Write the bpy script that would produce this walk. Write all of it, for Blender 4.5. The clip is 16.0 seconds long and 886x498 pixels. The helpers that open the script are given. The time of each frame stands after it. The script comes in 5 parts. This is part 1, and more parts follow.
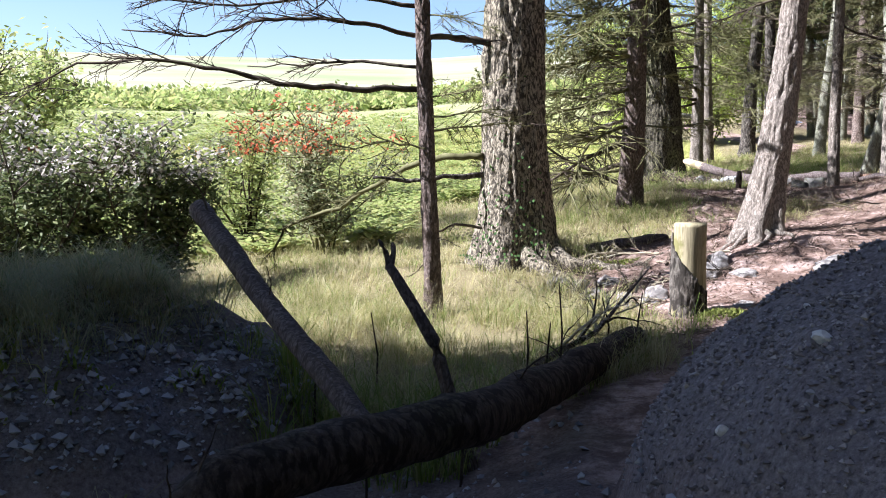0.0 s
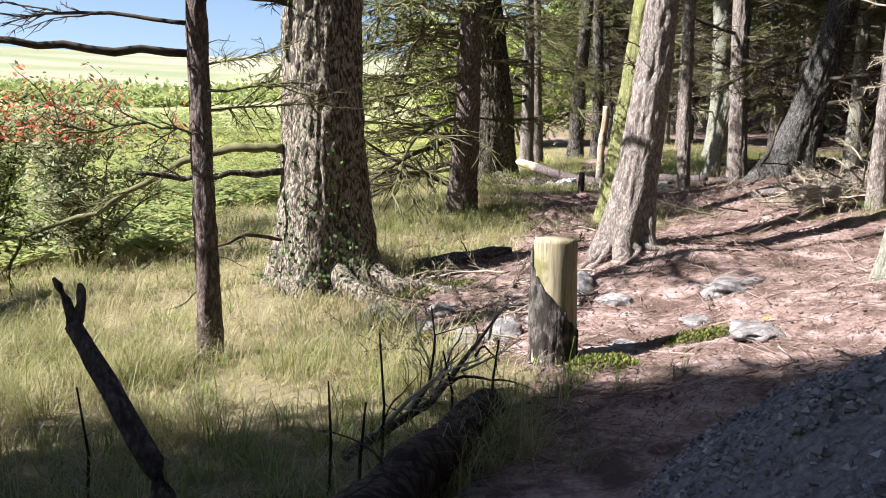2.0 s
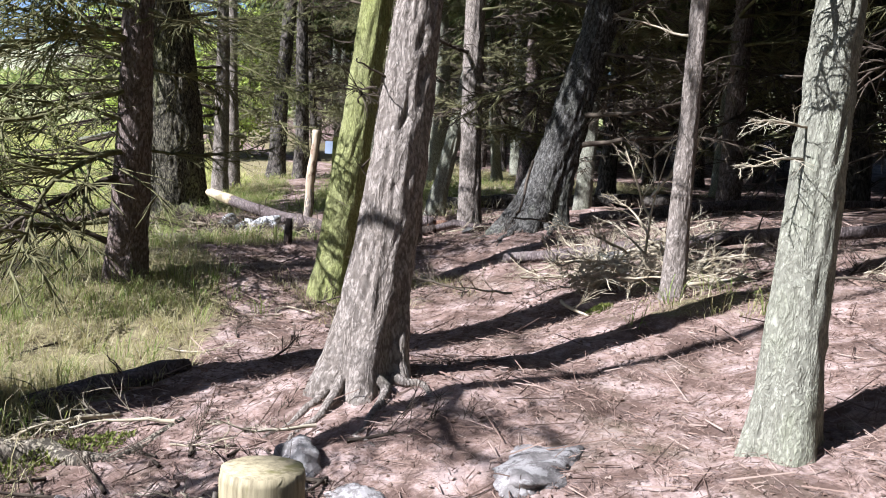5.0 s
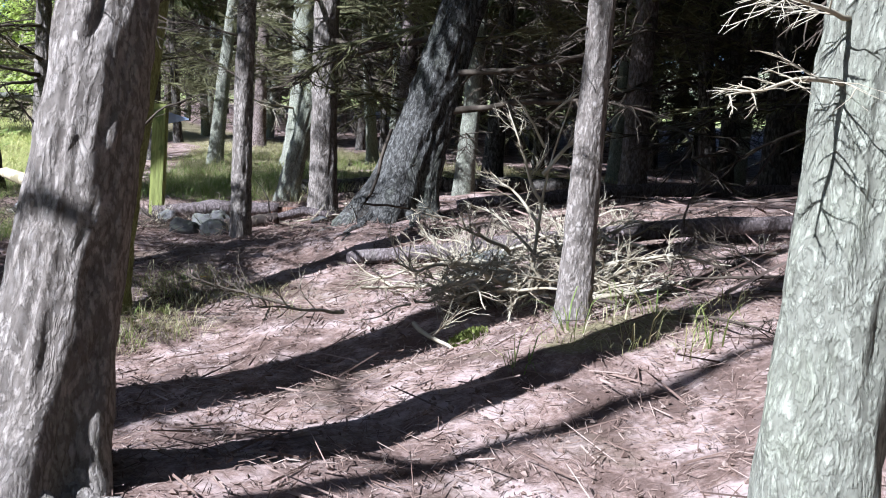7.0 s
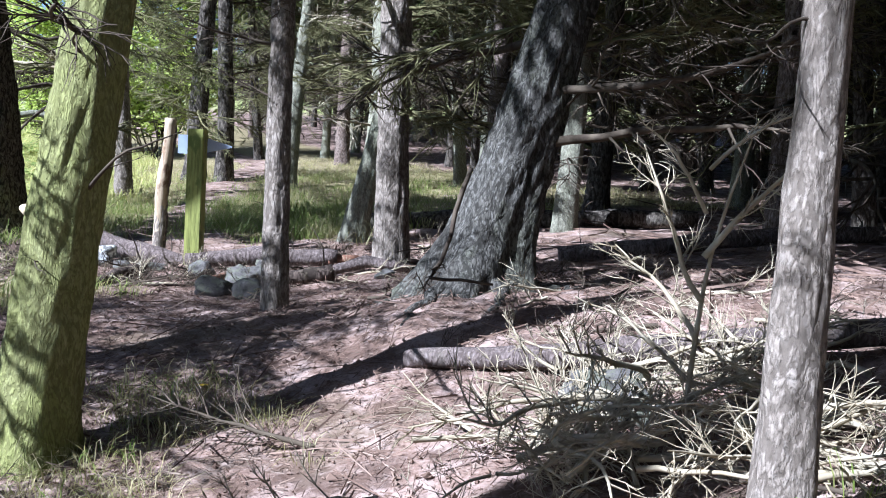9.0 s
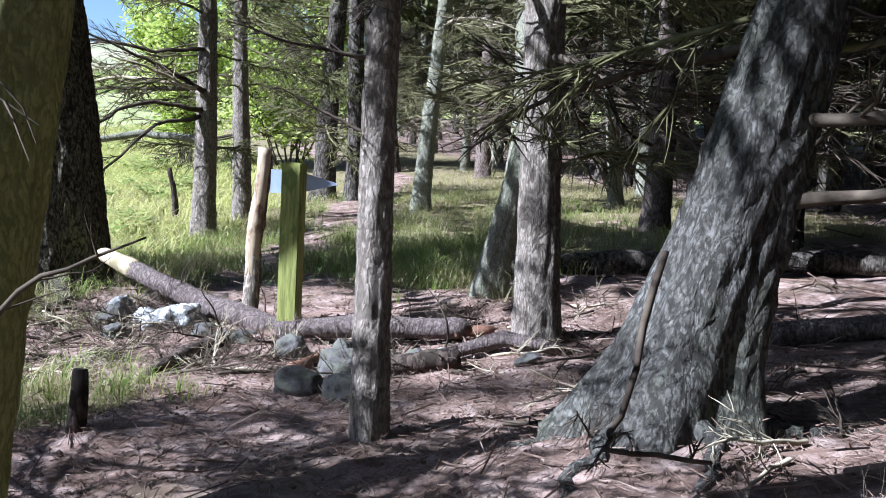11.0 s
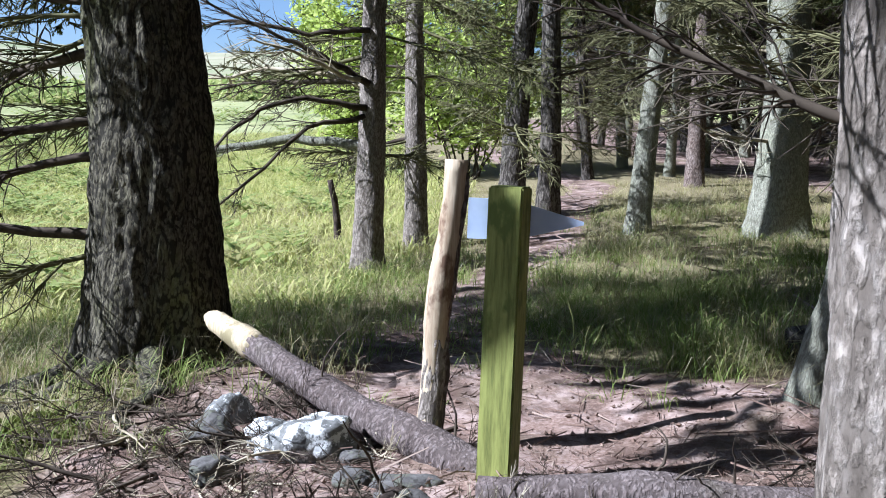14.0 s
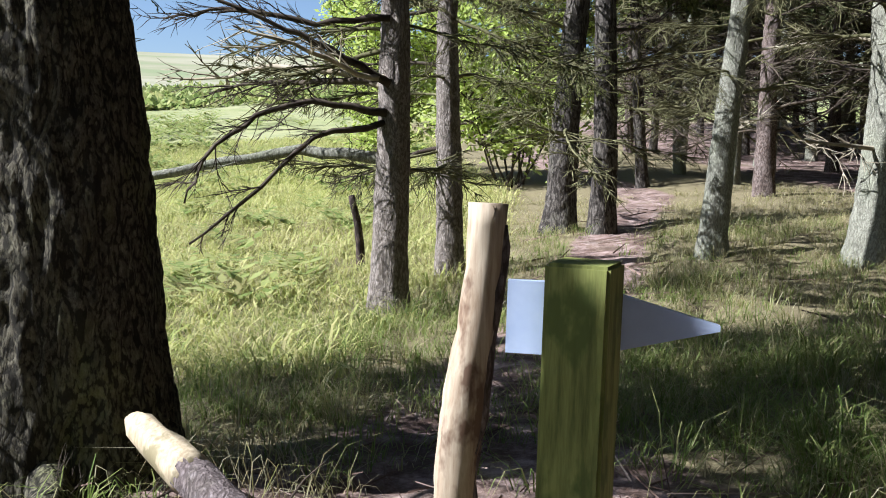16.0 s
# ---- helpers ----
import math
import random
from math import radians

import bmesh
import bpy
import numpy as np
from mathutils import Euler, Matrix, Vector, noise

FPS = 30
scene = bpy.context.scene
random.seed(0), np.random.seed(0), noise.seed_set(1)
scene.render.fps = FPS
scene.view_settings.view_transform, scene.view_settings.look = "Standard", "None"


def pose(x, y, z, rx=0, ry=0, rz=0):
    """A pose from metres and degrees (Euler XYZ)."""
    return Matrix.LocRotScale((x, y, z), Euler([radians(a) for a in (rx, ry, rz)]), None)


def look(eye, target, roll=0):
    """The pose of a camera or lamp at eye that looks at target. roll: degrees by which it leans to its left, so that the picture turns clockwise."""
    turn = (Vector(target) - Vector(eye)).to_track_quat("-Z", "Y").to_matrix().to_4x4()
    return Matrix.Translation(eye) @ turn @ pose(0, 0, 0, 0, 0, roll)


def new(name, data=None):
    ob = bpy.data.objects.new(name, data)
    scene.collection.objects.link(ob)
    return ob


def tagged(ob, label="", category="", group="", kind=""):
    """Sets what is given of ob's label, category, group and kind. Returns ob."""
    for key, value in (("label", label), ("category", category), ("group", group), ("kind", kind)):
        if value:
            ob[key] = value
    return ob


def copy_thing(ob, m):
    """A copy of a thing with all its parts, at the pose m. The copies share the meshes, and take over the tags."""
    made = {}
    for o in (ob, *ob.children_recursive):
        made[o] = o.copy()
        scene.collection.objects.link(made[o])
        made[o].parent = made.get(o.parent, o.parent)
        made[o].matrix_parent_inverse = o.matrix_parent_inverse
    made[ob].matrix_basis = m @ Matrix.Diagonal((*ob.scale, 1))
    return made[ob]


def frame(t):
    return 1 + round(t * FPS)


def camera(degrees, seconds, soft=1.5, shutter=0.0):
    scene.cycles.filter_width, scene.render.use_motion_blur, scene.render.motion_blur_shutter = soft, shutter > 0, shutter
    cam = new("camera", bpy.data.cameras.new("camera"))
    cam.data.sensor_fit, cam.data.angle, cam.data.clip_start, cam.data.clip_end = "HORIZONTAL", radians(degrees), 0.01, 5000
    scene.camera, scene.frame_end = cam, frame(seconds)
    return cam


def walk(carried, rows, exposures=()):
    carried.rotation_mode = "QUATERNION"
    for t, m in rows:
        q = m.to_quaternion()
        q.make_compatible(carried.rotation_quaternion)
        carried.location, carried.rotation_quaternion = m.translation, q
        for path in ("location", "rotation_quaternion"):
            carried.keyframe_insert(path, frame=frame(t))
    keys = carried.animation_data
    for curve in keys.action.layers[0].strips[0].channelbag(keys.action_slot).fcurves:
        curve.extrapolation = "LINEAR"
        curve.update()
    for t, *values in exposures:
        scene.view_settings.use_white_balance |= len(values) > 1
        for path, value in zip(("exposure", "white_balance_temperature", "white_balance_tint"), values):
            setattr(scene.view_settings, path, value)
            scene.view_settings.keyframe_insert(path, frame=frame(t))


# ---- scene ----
cam = camera(47.1, 16.0, 1.0)
METRES, EYE, TILT, LEAN, TURN = 14.0, 1.5, -6.0, 0.0, 0.0
STOPS, KELVIN, TINT = 1.75, 5600, 15
ROWS = [
    (0.0, 0.0, 0.0, 0.0, 0.0, 0.0, 0.0),
    (0.5, 0.0009, 0.0348, -0.0, -1.0, 0.07, -0.1),
    (1.0, 0.002, 0.0683, 0.0011, -3.8, 0.13, -0.07),
    (1.5, 0.0064, 0.1005, 0.003, -7.26, 0.13, -0.04),
    (2.0, 0.0154, 0.1324, 0.0075, -10.04, 0.11, 0.09),
    (2.5, 0.0204, 0.1685, 0.0117, -11.81, 0.02, 0.03),
    (3.0, 0.0306, 0.2037, 0.0172, -13.2, -0.03, 0.05),
    (3.5, 0.0398, 0.2317, 0.0269, -15.39, 0.03, 0.09),
    (4.0, 0.0424, 0.2595, 0.0394, -18.46, 0.04, -0.08),
    (4.5, 0.05, 0.2776, 0.0457, -22.59, 0.16, -0.08),
    (5.0, 0.0616, 0.2945, 0.0486, -26.94, 0.14, 0.1),
    (7.5, 0.1683, 0.4356, 0.0547, -33.05, -0.57, 0.16),
    (8.0, 0.1839, 0.4641, 0.0616, -33.0, -0.43, 0.05),
    (8.5, 0.2012, 0.4868, 0.0678, -31.77, -0.29, 0.08),
    (9.0, 0.2157, 0.5094, 0.0761, -27.59, -0.1, 0.07),
    (9.5, 0.2272, 0.5334, 0.0835, -24.28, -0.01, -0.11),
    (10.0, 0.2421, 0.56, 0.0902, -22.59, -0.01, -0.17),
    (12.5, 0.2811, 0.7118, 0.1154, -12.9, -0.02, -0.36),
    (13.0, 0.2837, 0.743, 0.1175, -10.6, 0.02, -0.47),
    (13.5, 0.2851, 0.7722, 0.1201, -10.22, 0.08, -0.55),
    (14.0, 0.2908, 0.8033, 0.1223, -9.93, 0.07, -0.49),
    (14.5, 0.2915, 0.8296, 0.1264, -8.26, 0.12, -0.38),
    (15.0, 0.2935, 0.8551, 0.1317, -7.01, 0.19, -0.46),
    (15.5, 0.3028, 0.8818, 0.136, -6.89, 0.18, -0.32),
    (16.0, 0.3126, 0.9092, 0.1385, -7.46, 0.16, -0.36),
]
walk(cam, [(t, pose(0, 0, EYE, TILT, LEAN, TURN) @ pose(METRES * x, METRES * y, METRES * z, 90 + pitch, roll, yaw)) for t, x, y, z, yaw, pitch, roll in ROWS], [(t, STOPS + d, KELVIN + k, TINT + i) for t, d, k, i in ((0, .25, 150, 0), (1.5, .05, 450, 0), (2.5, .05, 500, 0), (3.2, -.12, 450, 1), (4.5, -.12, 200, 0), (8, -.03, -450, -3), (10, .05, -400, -3), (13, -.25, -400, -3), (14.5, -.28, -250, -3), (15.5, -.38, 0, -3), (16, -.35, 50, -3))])

# ---------------- world, sun ----------------
SUN_DIR = Vector((1.0, 0.04, 0.0)).normalized()          # the way the shadows fall
SUN_ELEV = radians(41)
world = bpy.data.worlds.new("sky")
scene.world = world
world.use_nodes = True
wn = world.node_tree
sky = wn.nodes.new("ShaderNodeTexSky")
sky.sky_type = "NISHITA"
sky.sun_disc = False
sky.sun_elevation = SUN_ELEV
sky.sun_rotation = math.atan2(-SUN_DIR.x, -SUN_DIR.y)
sky.air_density, sky.dust_density, sky.ozone_density = 0.75, 0.7, 1.0
bg = wn.nodes["Background"]
bg.inputs["Strength"].default_value = 0.05
wn.links.new(sky.outputs[0], bg.inputs["Color"])
sun = new("sun", bpy.data.lights.new("sun", "SUN"))
sun.data.energy, sun.data.angle, sun.data.color = 5.0, radians(0.55), (1.0, 0.96, 0.92)
down = Vector((SUN_DIR.x * math.cos(SUN_ELEV), SUN_DIR.y * math.cos(SUN_ELEV), -math.sin(SUN_ELEV)))
sun.matrix_world = look((0, 0, 40), Vector((0, 0, 40)) + down)


# ---------------- materials ----------------
def material(name, rough=0.9, spec=0.2):
    m = bpy.data.materials.new(name)
    m.use_nodes = True
    p = m.node_tree.nodes["Principled BSDF"]
    p.inputs["Roughness"].default_value = rough
    p.inputs["Specular IOR Level"].default_value = spec
    return m, m.node_tree, p


def node(t, kind, **sets):
    n = t.nodes.new(kind)
    for k, v in sets.items():
        n.inputs[k.replace("_", " ")].default_value = v
    return n


def coords(t, stretch=(1, 1, 1), world_space=True):
    g = t.nodes.new("ShaderNodeNewGeometry" if world_space else "ShaderNodeTexCoord")
    mp = t.nodes.new("ShaderNodeMapping")
    mp.inputs["Scale"].default_value = stretch
    t.links.new(g.outputs["Position" if world_space else "Object"], mp.inputs["Vector"])
    return mp.outputs["Vector"]


def noise_tex(t, vec, scale, detail=6, rough=0.6):
    n = node(t, "ShaderNodeTexNoise", Scale=scale, Detail=detail, Roughness=rough)
    t.links.new(vec, n.inputs["Vector"])
    return n.outputs["Fac"]


def voronoi_tex(t, vec, scale, feature="F1"):
    n = t.nodes.new("ShaderNodeTexVoronoi")
    n.feature = feature
    n.inputs["Scale"].default_value = scale
    t.links.new(vec, n.inputs["Vector"])
    return n.outputs["Distance"]


def ramp(t, fac, stops):
    r = t.nodes.new("ShaderNodeValToRGB")
    e = r.color_ramp.elements
    while len(e) < len(stops):
        e.new(0.5)
    for el, (pos, col) in zip(e, stops):
        el.position = pos
        el.color = (*col, 1) if len(col) == 3 else col
    t.links.new(fac, r.inputs["Fac"])
    return r.outputs["Color"]


def mix(t, fac, a, b, kind="MIX"):
    m = t.nodes.new("ShaderNodeMix")
    m.data_type, m.blend_type = "RGBA", kind
    for sock, v in ((m.inputs["Factor"], fac), (m.inputs["A"], a), (m.inputs["B"], b)):
        if isinstance(v, (int, float)):
            sock.default_value = v
        elif isinstance(v, tuple):
            sock.default_value = (*v, 1)
        else:
            t.links.new(v, sock)
    return m.outputs["Result"]


def bump(t, p, height, strength=0.5, distance=0.02, prior=None):
    b = node(t, "ShaderNodeBump", Strength=strength, Distance=distance)
    t.links.new(height, b.inputs["Height"])
    if prior is not None:
        t.links.new(prior, b.inputs["Normal"])
    t.links.new(b.outputs["Normal"], p.inputs["Normal"])
    return b.outputs["Normal"]


def bark(name, dark, mid, pale, moss=None, moss_amount=0.5, scale=1.0, plates=14.0, deep=0.85):
    """Conifer bark: upright plates, pale lichen, moss where there is any."""
    m, t, p = material(name, 0.92, 0.15)
    v = coords(t, (1, 1, 0.4), False)
    warp = t.nodes.new("ShaderNodeTexNoise")
    warp.inputs["Scale"].default_value, warp.inputs["Detail"].default_value = 9 * scale, 5
    t.links.new(v, warp.inputs["Vector"])
    vec = mix(t, 0.16, v, warp.outputs["Color"], "ADD")
    cells = voronoi_tex(t, vec, plates * scale, "F1")
    flake = noise_tex(t, v, 1.7 * plates, 7, 0.7)
    both = node(t, "ShaderNodeMath")
    both.operation = "MULTIPLY_ADD"
    t.links.new(cells, both.inputs[0])
    both.inputs[1].default_value = -0.75
    t.links.new(flake, both.inputs[2])
    crack = ramp(t, both.outputs[0], [(0.0, (0, 0, 0)), (0.34, (1, 1, 1))])
    grain = noise_tex(t, coords(t, (1, 1, 0.45), False), 55 * scale, 8, 0.7)
    patch = noise_tex(t, coords(t, (1, 1, 0.7), False), 3.2, 6, 0.65)
    col = ramp(t, grain, [(0.25, dark), (0.5, mid), (0.75, pale)])
    col = mix(t, ramp(t, patch, [(0.38, (0, 0, 0)), (0.8, (0.4, 0.4, 0.4))]), col, pale)
    if moss:
        patch2 = noise_tex(t, coords(t, (1, 1, 0.5), False), 2.1, 7, 0.7)
        lo = 0.62 - 0.3 * moss_amount
        col = mix(t, ramp(t, patch2, [(lo, (0, 0, 0)), (lo + 0.34, (0.85, 0.85, 0.85))]), col, mix(t, grain, tuple(0.5 * c for c in moss), moss))
    col = mix(t, ramp(t, crack, [(0.0, (deep, deep, deep)), (0.55, (0, 0, 0))]), col, dark)
    t.links.new(col, p.inputs["Base Color"])
    n1 = bump(t, p, crack, 0.7, 0.008)
    bump(t, p, grain, 0.4, 0.0025, n1)
    return m


BARK_BIG = bark("bark_old_spruce", (0.0134, 0.0112, 0.00896), (0.213, 0.179, 0.134), (0.515, 0.459, 0.347), (0.19, 0.213, 0.0672), 0.25, 1.0, 48)
BARK_ELDER = bark("bark_old_mossy", (0.01, 0.009, 0.007), (0.08, 0.07, 0.05), (0.24, 0.22, 0.15), (0.2, 0.23, 0.05), 0.4, 1.0, 54)
BARK_BROWN = bark("bark_brown", (0.03, 0.021, 0.016), (0.15, 0.11, 0.09), (0.32, 0.28, 0.26), (0.11, 0.12, 0.05), 0.12, 1.0, 55, 0.65)
BARK_PALE = bark("bark_pale_lichen", (0.077, 0.0726, 0.055), (0.242, 0.237, 0.182), (0.407, 0.407, 0.319), (0.275, 0.308, 0.165), 0.5, 1.0, 80, 0.55)
BARK_MOSS = bark("bark_mossy", (0.072, 0.072, 0.0276), (0.216, 0.216, 0.096), (0.384, 0.384, 0.204), (0.312, 0.348, 0.09), 0.9, 1.0, 80, 0.55)
BARK_TAN = bark("bark_tan", (0.0448, 0.0358, 0.028), (0.224, 0.19, 0.157), (0.414, 0.37, 0.325), (0.19, 0.202, 0.101), 0.2, 1.0, 60, 0.6)
BARK_GREY = bark("bark_grey_lichen", (0.014, 0.013, 0.011), (0.075, 0.07, 0.06), (0.22, 0.215, 0.2), (0.12, 0.14, 0.06), 0.35, 1.0, 52, 0.75)
BARK_DARK = bark("bark_dark", (0.018, 0.015, 0.012), (0.075, 0.063, 0.052), (0.24, 0.22, 0.19), (0.12, 0.14, 0.06), 0.35, 1.0, 28)
BARK_LOG = bark("bark_fallen", (0.03, 0.023, 0.02), (0.13, 0.1, 0.09), (0.29, 0.25, 0.24), (0.1, 0.12, 0.04), 0.1, 1.0, 60, 0.6)
BARK_ROT = bark("bark_rotten", (0.02, 0.015, 0.012), (0.07, 0.05, 0.04), (0.16, 0.13, 0.11), (0.08, 0.1, 0.03), 0.3, 1.0, 24)


def wood(name, dark, pale, green=None, sharp=False):
    m, t, p = material(name, 0.75, 0.25)
    v = coords(t, (1, 1, 0.08), False)
    g = noise_tex(t, v, 60, 8, 0.65)
    st = noise_tex(t, coords(t, (1, 1, 0.5), False), 7, 5, 0.6)
    col = ramp(t, g, [(0.3, dark), (0.62, pale)])
    col = mix(t, ramp(t, st, [(0.53, (0, 0, 0)), (0.6, (0.9, 0.9, 0.9))] if sharp else [(0.35, (0, 0, 0)), (0.7, (0.55, 0.55, 0.55))]), col, green or dark)
    t.links.new(col, p.inputs["Base Color"])
    bump(t, p, g, 0.4, 0.0025)
    return m


WOOD_PALE = wood("bare_wood", (0.24, 0.18, 0.1), (0.5, 0.42, 0.28), (0.2, 0.17, 0.09), True)
WOOD_POST = wood("post_wood_algae", (0.09, 0.1, 0.025), (0.27, 0.29, 0.08), (0.1, 0.13, 0.03), True)
WOOD_STRIP = wood("stripped_wood", (0.24, 0.165, 0.1), (0.46, 0.38, 0.27), (0.11, 0.06, 0.035), True)
WOOD_STUMP = wood("cut_wood", (0.14, 0.115, 0.065), (0.36, 0.31, 0.19), (0.15, 0.14, 0.05), True)


def twig_material(name, dark, pale):
    m, t, p = material(name, 0.9, 0.1)
    n = noise_tex(t, coords(t), 9, 4)
    ob = t.nodes.new("ShaderNodeObjectInfo")
    col = ramp(t, n, [(0.35, dark), (0.65, pale)])
    col = mix(t, ob.outputs["Random"], col, mix(t, 0.5, col, dark))
    t.links.new(col, p.inputs["Base Color"])
    return m


TWIG_DARK = twig_material("twig_dark", (0.0372, 0.0279, 0.0217), (0.124, 0.102, 0.0744))
TWIG_OLIVE = twig_material("twig_lichen", (0.0744, 0.0682, 0.031), (0.211, 0.205, 0.105))
TWIG_PALE = twig_material("twig_bleached", (0.27, 0.225, 0.15), (0.48, 0.435, 0.33))


def leafy(name, cols, translucent=0.35, rough=0.6):
    """Leaves and blades: each one its own tint, with light through it."""
    m, t, p = material(name, rough, 0.2)
    g = t.nodes.new("ShaderNodeNewGeometry")
    big = noise_tex(t, coords(t), 0.9, 4)
    c = ramp(t, g.outputs["Random Per Island"], [(i / max(1, len(cols) - 1), c) for i, c in enumerate(cols)])
    c = mix(t, ramp(t, big, [(0.3, (0, 0, 0)), (0.7, (0.5, 0.5, 0.5))]), c, cols[len(cols) // 2])
    t.links.new(c, p.inputs["Base Color"])
    tr = t.nodes.new("ShaderNodeBsdfTranslucent")
    t.links.new(c, tr.inputs["Color"])
    mx = node(t, "ShaderNodeMixShader", Fac=translucent)
    t.links.new(p.outputs[0], mx.inputs[1])
    t.links.new(tr.outputs[0], mx.inputs[2])
    t.links.new(mx.outputs[0], t.nodes["Material Output"].inputs["Surface"])
    return m


NEEDLES = leafy("needles", [(0.035, 0.05, 0.018), (0.07, 0.085, 0.03), (0.12, 0.13, 0.05)], 0.25)
NEEDLES_OLIVE = leafy("needles_olive", [(0.08, 0.096, 0.032), (0.136, 0.152, 0.048), (0.208, 0.208, 0.08)], 0.35)
MEADOW = leafy("meadow", [(0.19, 0.258, 0.0571), (0.324, 0.372, 0.0952), (0.476, 0.466, 0.162), (0.571, 0.524, 0.248), (0.381, 0.409, 0.114), (0.286, 0.343, 0.0762)], 0.4)
GRASS_DRY = leafy("grass_dry", [(0.378, 0.303, 0.166), (0.529, 0.454, 0.279), (0.605, 0.544, 0.378), (0.288, 0.295, 0.0983), (0.454, 0.401, 0.212), (0.227, 0.182, 0.0832)], 0.5)
GRASS_GREEN = leafy("grass_green", [(0.08, 0.136, 0.024), (0.144, 0.216, 0.04), (0.24, 0.28, 0.08), (0.36, 0.336, 0.16)], 0.4)
BRACKEN = leafy("bracken", [(0.128, 0.192, 0.048), (0.24, 0.312, 0.088), (0.384, 0.416, 0.152), (0.336, 0.296, 0.128)], 0.45)
LEAF_DARK = leafy("shrub_leaf", [(0.05, 0.075, 0.025), (0.11, 0.14, 0.05), (0.22, 0.23, 0.11)], 0.35)
LEAF_GREY = leafy("rowan_leaf", [(0.15, 0.2, 0.0875), (0.3, 0.325, 0.175), (0.375, 0.312, 0.213)], 0.35)
LEAF_LIME = leafy("lime_leaf", [(0.299, 0.38, 0.0805), (0.46, 0.54, 0.138), (0.575, 0.621, 0.23)], 0.5)
LEAF_RED = leafy("red_leaf", [(0.55, 0.08, 0.04), (0.65, 0.16, 0.08), (0.5, 0.22, 0.12)], 0.35)
SEED_WHITE = leafy("seed_down", [(0.45, 0.4, 0.36), (0.62, 0.57, 0.52)], 0.3)
IVY = leafy("ivy_leaf", [(0.025, 0.06, 0.015), (0.05, 0.1, 0.025), (0.1, 0.15, 0.05)], 0.2, 0.8)
LEAF_YELLOW = leafy("fallen_leaf", [(0.7, 0.5, 0.03), (0.6, 0.4, 0.03)], 0.2)
LITTER = leafy("litter", [(0.0525, 0.0338, 0.0263), (0.112, 0.0713, 0.0525), (0.195, 0.135, 0.105), (0.3, 0.24, 0.195)], 0.0, 0.9)


def ground_material():
    m, t, p = material("forest_floor", 0.95, 0.1)
    v = coords(t)
    fine = noise_tex(t, v, 60, 8, 0.75)
    mid = noise_tex(t, v, 7, 8, 0.7)
    wide = noise_tex(t, v, 1.3, 5)
    litter = ramp(t, fine, [(0.3, (0.078, 0.048, 0.036)), (0.5, (0.228, 0.156, 0.126)), (0.72, (0.336, 0.264, 0.228))])
    litter = mix(t, ramp(t, mid, [(0.46, (0, 0, 0)), (0.62, (0.75, 0.75, 0.75))]), litter, (0.42, 0.33, 0.295))
    litter = mix(t, ramp(t, noise_tex(t, v, 3.1, 8, 0.75), [(0.46, (0, 0, 0)), (0.57, (0.85, 0.85, 0.85))]), litter, (0.085, 0.055, 0.042))
    litter = mix(t, ramp(t, wide, [(0.55, (0, 0, 0)), (0.7, (0.5, 0.5, 0.5))]), litter, (0.13, 0.11, 0.065))
    turf = ramp(t, fine, [(0.3, (0.065, 0.052, 0.026)), (0.55, (0.208, 0.176, 0.0975)), (0.8, (0.364, 0.319, 0.202))])
    a = t.nodes.new("ShaderNodeAttribute")
    a.attribute_name = "turf"
    edge = node(t, "ShaderNodeMath")
    edge.operation = "ADD"
    t.links.new(a.outputs["Fac"], edge.inputs[0])
    t.links.new(mid, edge.inputs[1])
    near = mix(t, ramp(t, edge.outputs[0], [(0.85, (0, 0, 0)), (1.05, (1, 1, 1))]), litter, turf)
    # bare dark earth of the banks by the gully
    e = t.nodes.new("ShaderNodeAttribute")
    e.attribute_name = "earth"
    earth = ramp(t, fine, [(0.3, (0.06, 0.052, 0.054)), (0.55, (0.2, 0.178, 0.182)), (0.78, (0.36, 0.335, 0.34))])
    near = mix(t, e.outputs["Fac"], near, earth)
    # far fields: green bracken slope, then pale moor grass
    f = t.nodes.new("ShaderNodeAttribute")
    f.attribute_name = "moor"
    strip = noise_tex(t, coords(t, (0.6, 1.6, 1)), 0.05, 6)
    green = ramp(t, noise_tex(t, v, 0.6, 8, 0.7), [(0.35, (0.16, 0.2, 0.06)), (0.65, (0.34, 0.34, 0.14))])
    moor = ramp(t, strip, [(0.35, (0.2, 0.23, 0.12)), (0.48, (0.25, 0.245, 0.15)), (0.7, (0.33, 0.31, 0.22))])
    far = ramp(t, f.outputs["Fac"], [(0.5, (0, 0, 0)), (0.62, (1, 1, 1))])
    far = mix(t, far, green, moor)
    near = mix(t, ramp(t, f.outputs["Fac"], [(0.18, (0, 0, 0)), (0.3, (1, 1, 1))]), near, far)
    t.links.new(near, p.inputs["Base Color"])
    n1 = bump(t, p, mid, 0.7, 0.03)
    bump(t, p, fine, 0.6, 0.005, n1)
    return m


GROUND = ground_material()


def rock_material(name, dark, pale, lichen):
    m, t, p = material(name, 0.9, 0.2)
    v = coords(t)
    g = noise_tex(t, v, 22, 9, 0.7)
    col = ramp(t, g, [(0.3, dark), (0.65, pale)])
    li = noise_tex(t, v, 13, 9, 0.75)
    col = mix(t, ramp(t, li, [(0.5, (0, 0, 0)), (0.54, (0.95, 0.95, 0.95))]), col, lichen)
    t.links.new(col, p.inputs["Base Color"])
    bump(t, p, g, 0.8, 0.016)
    return m


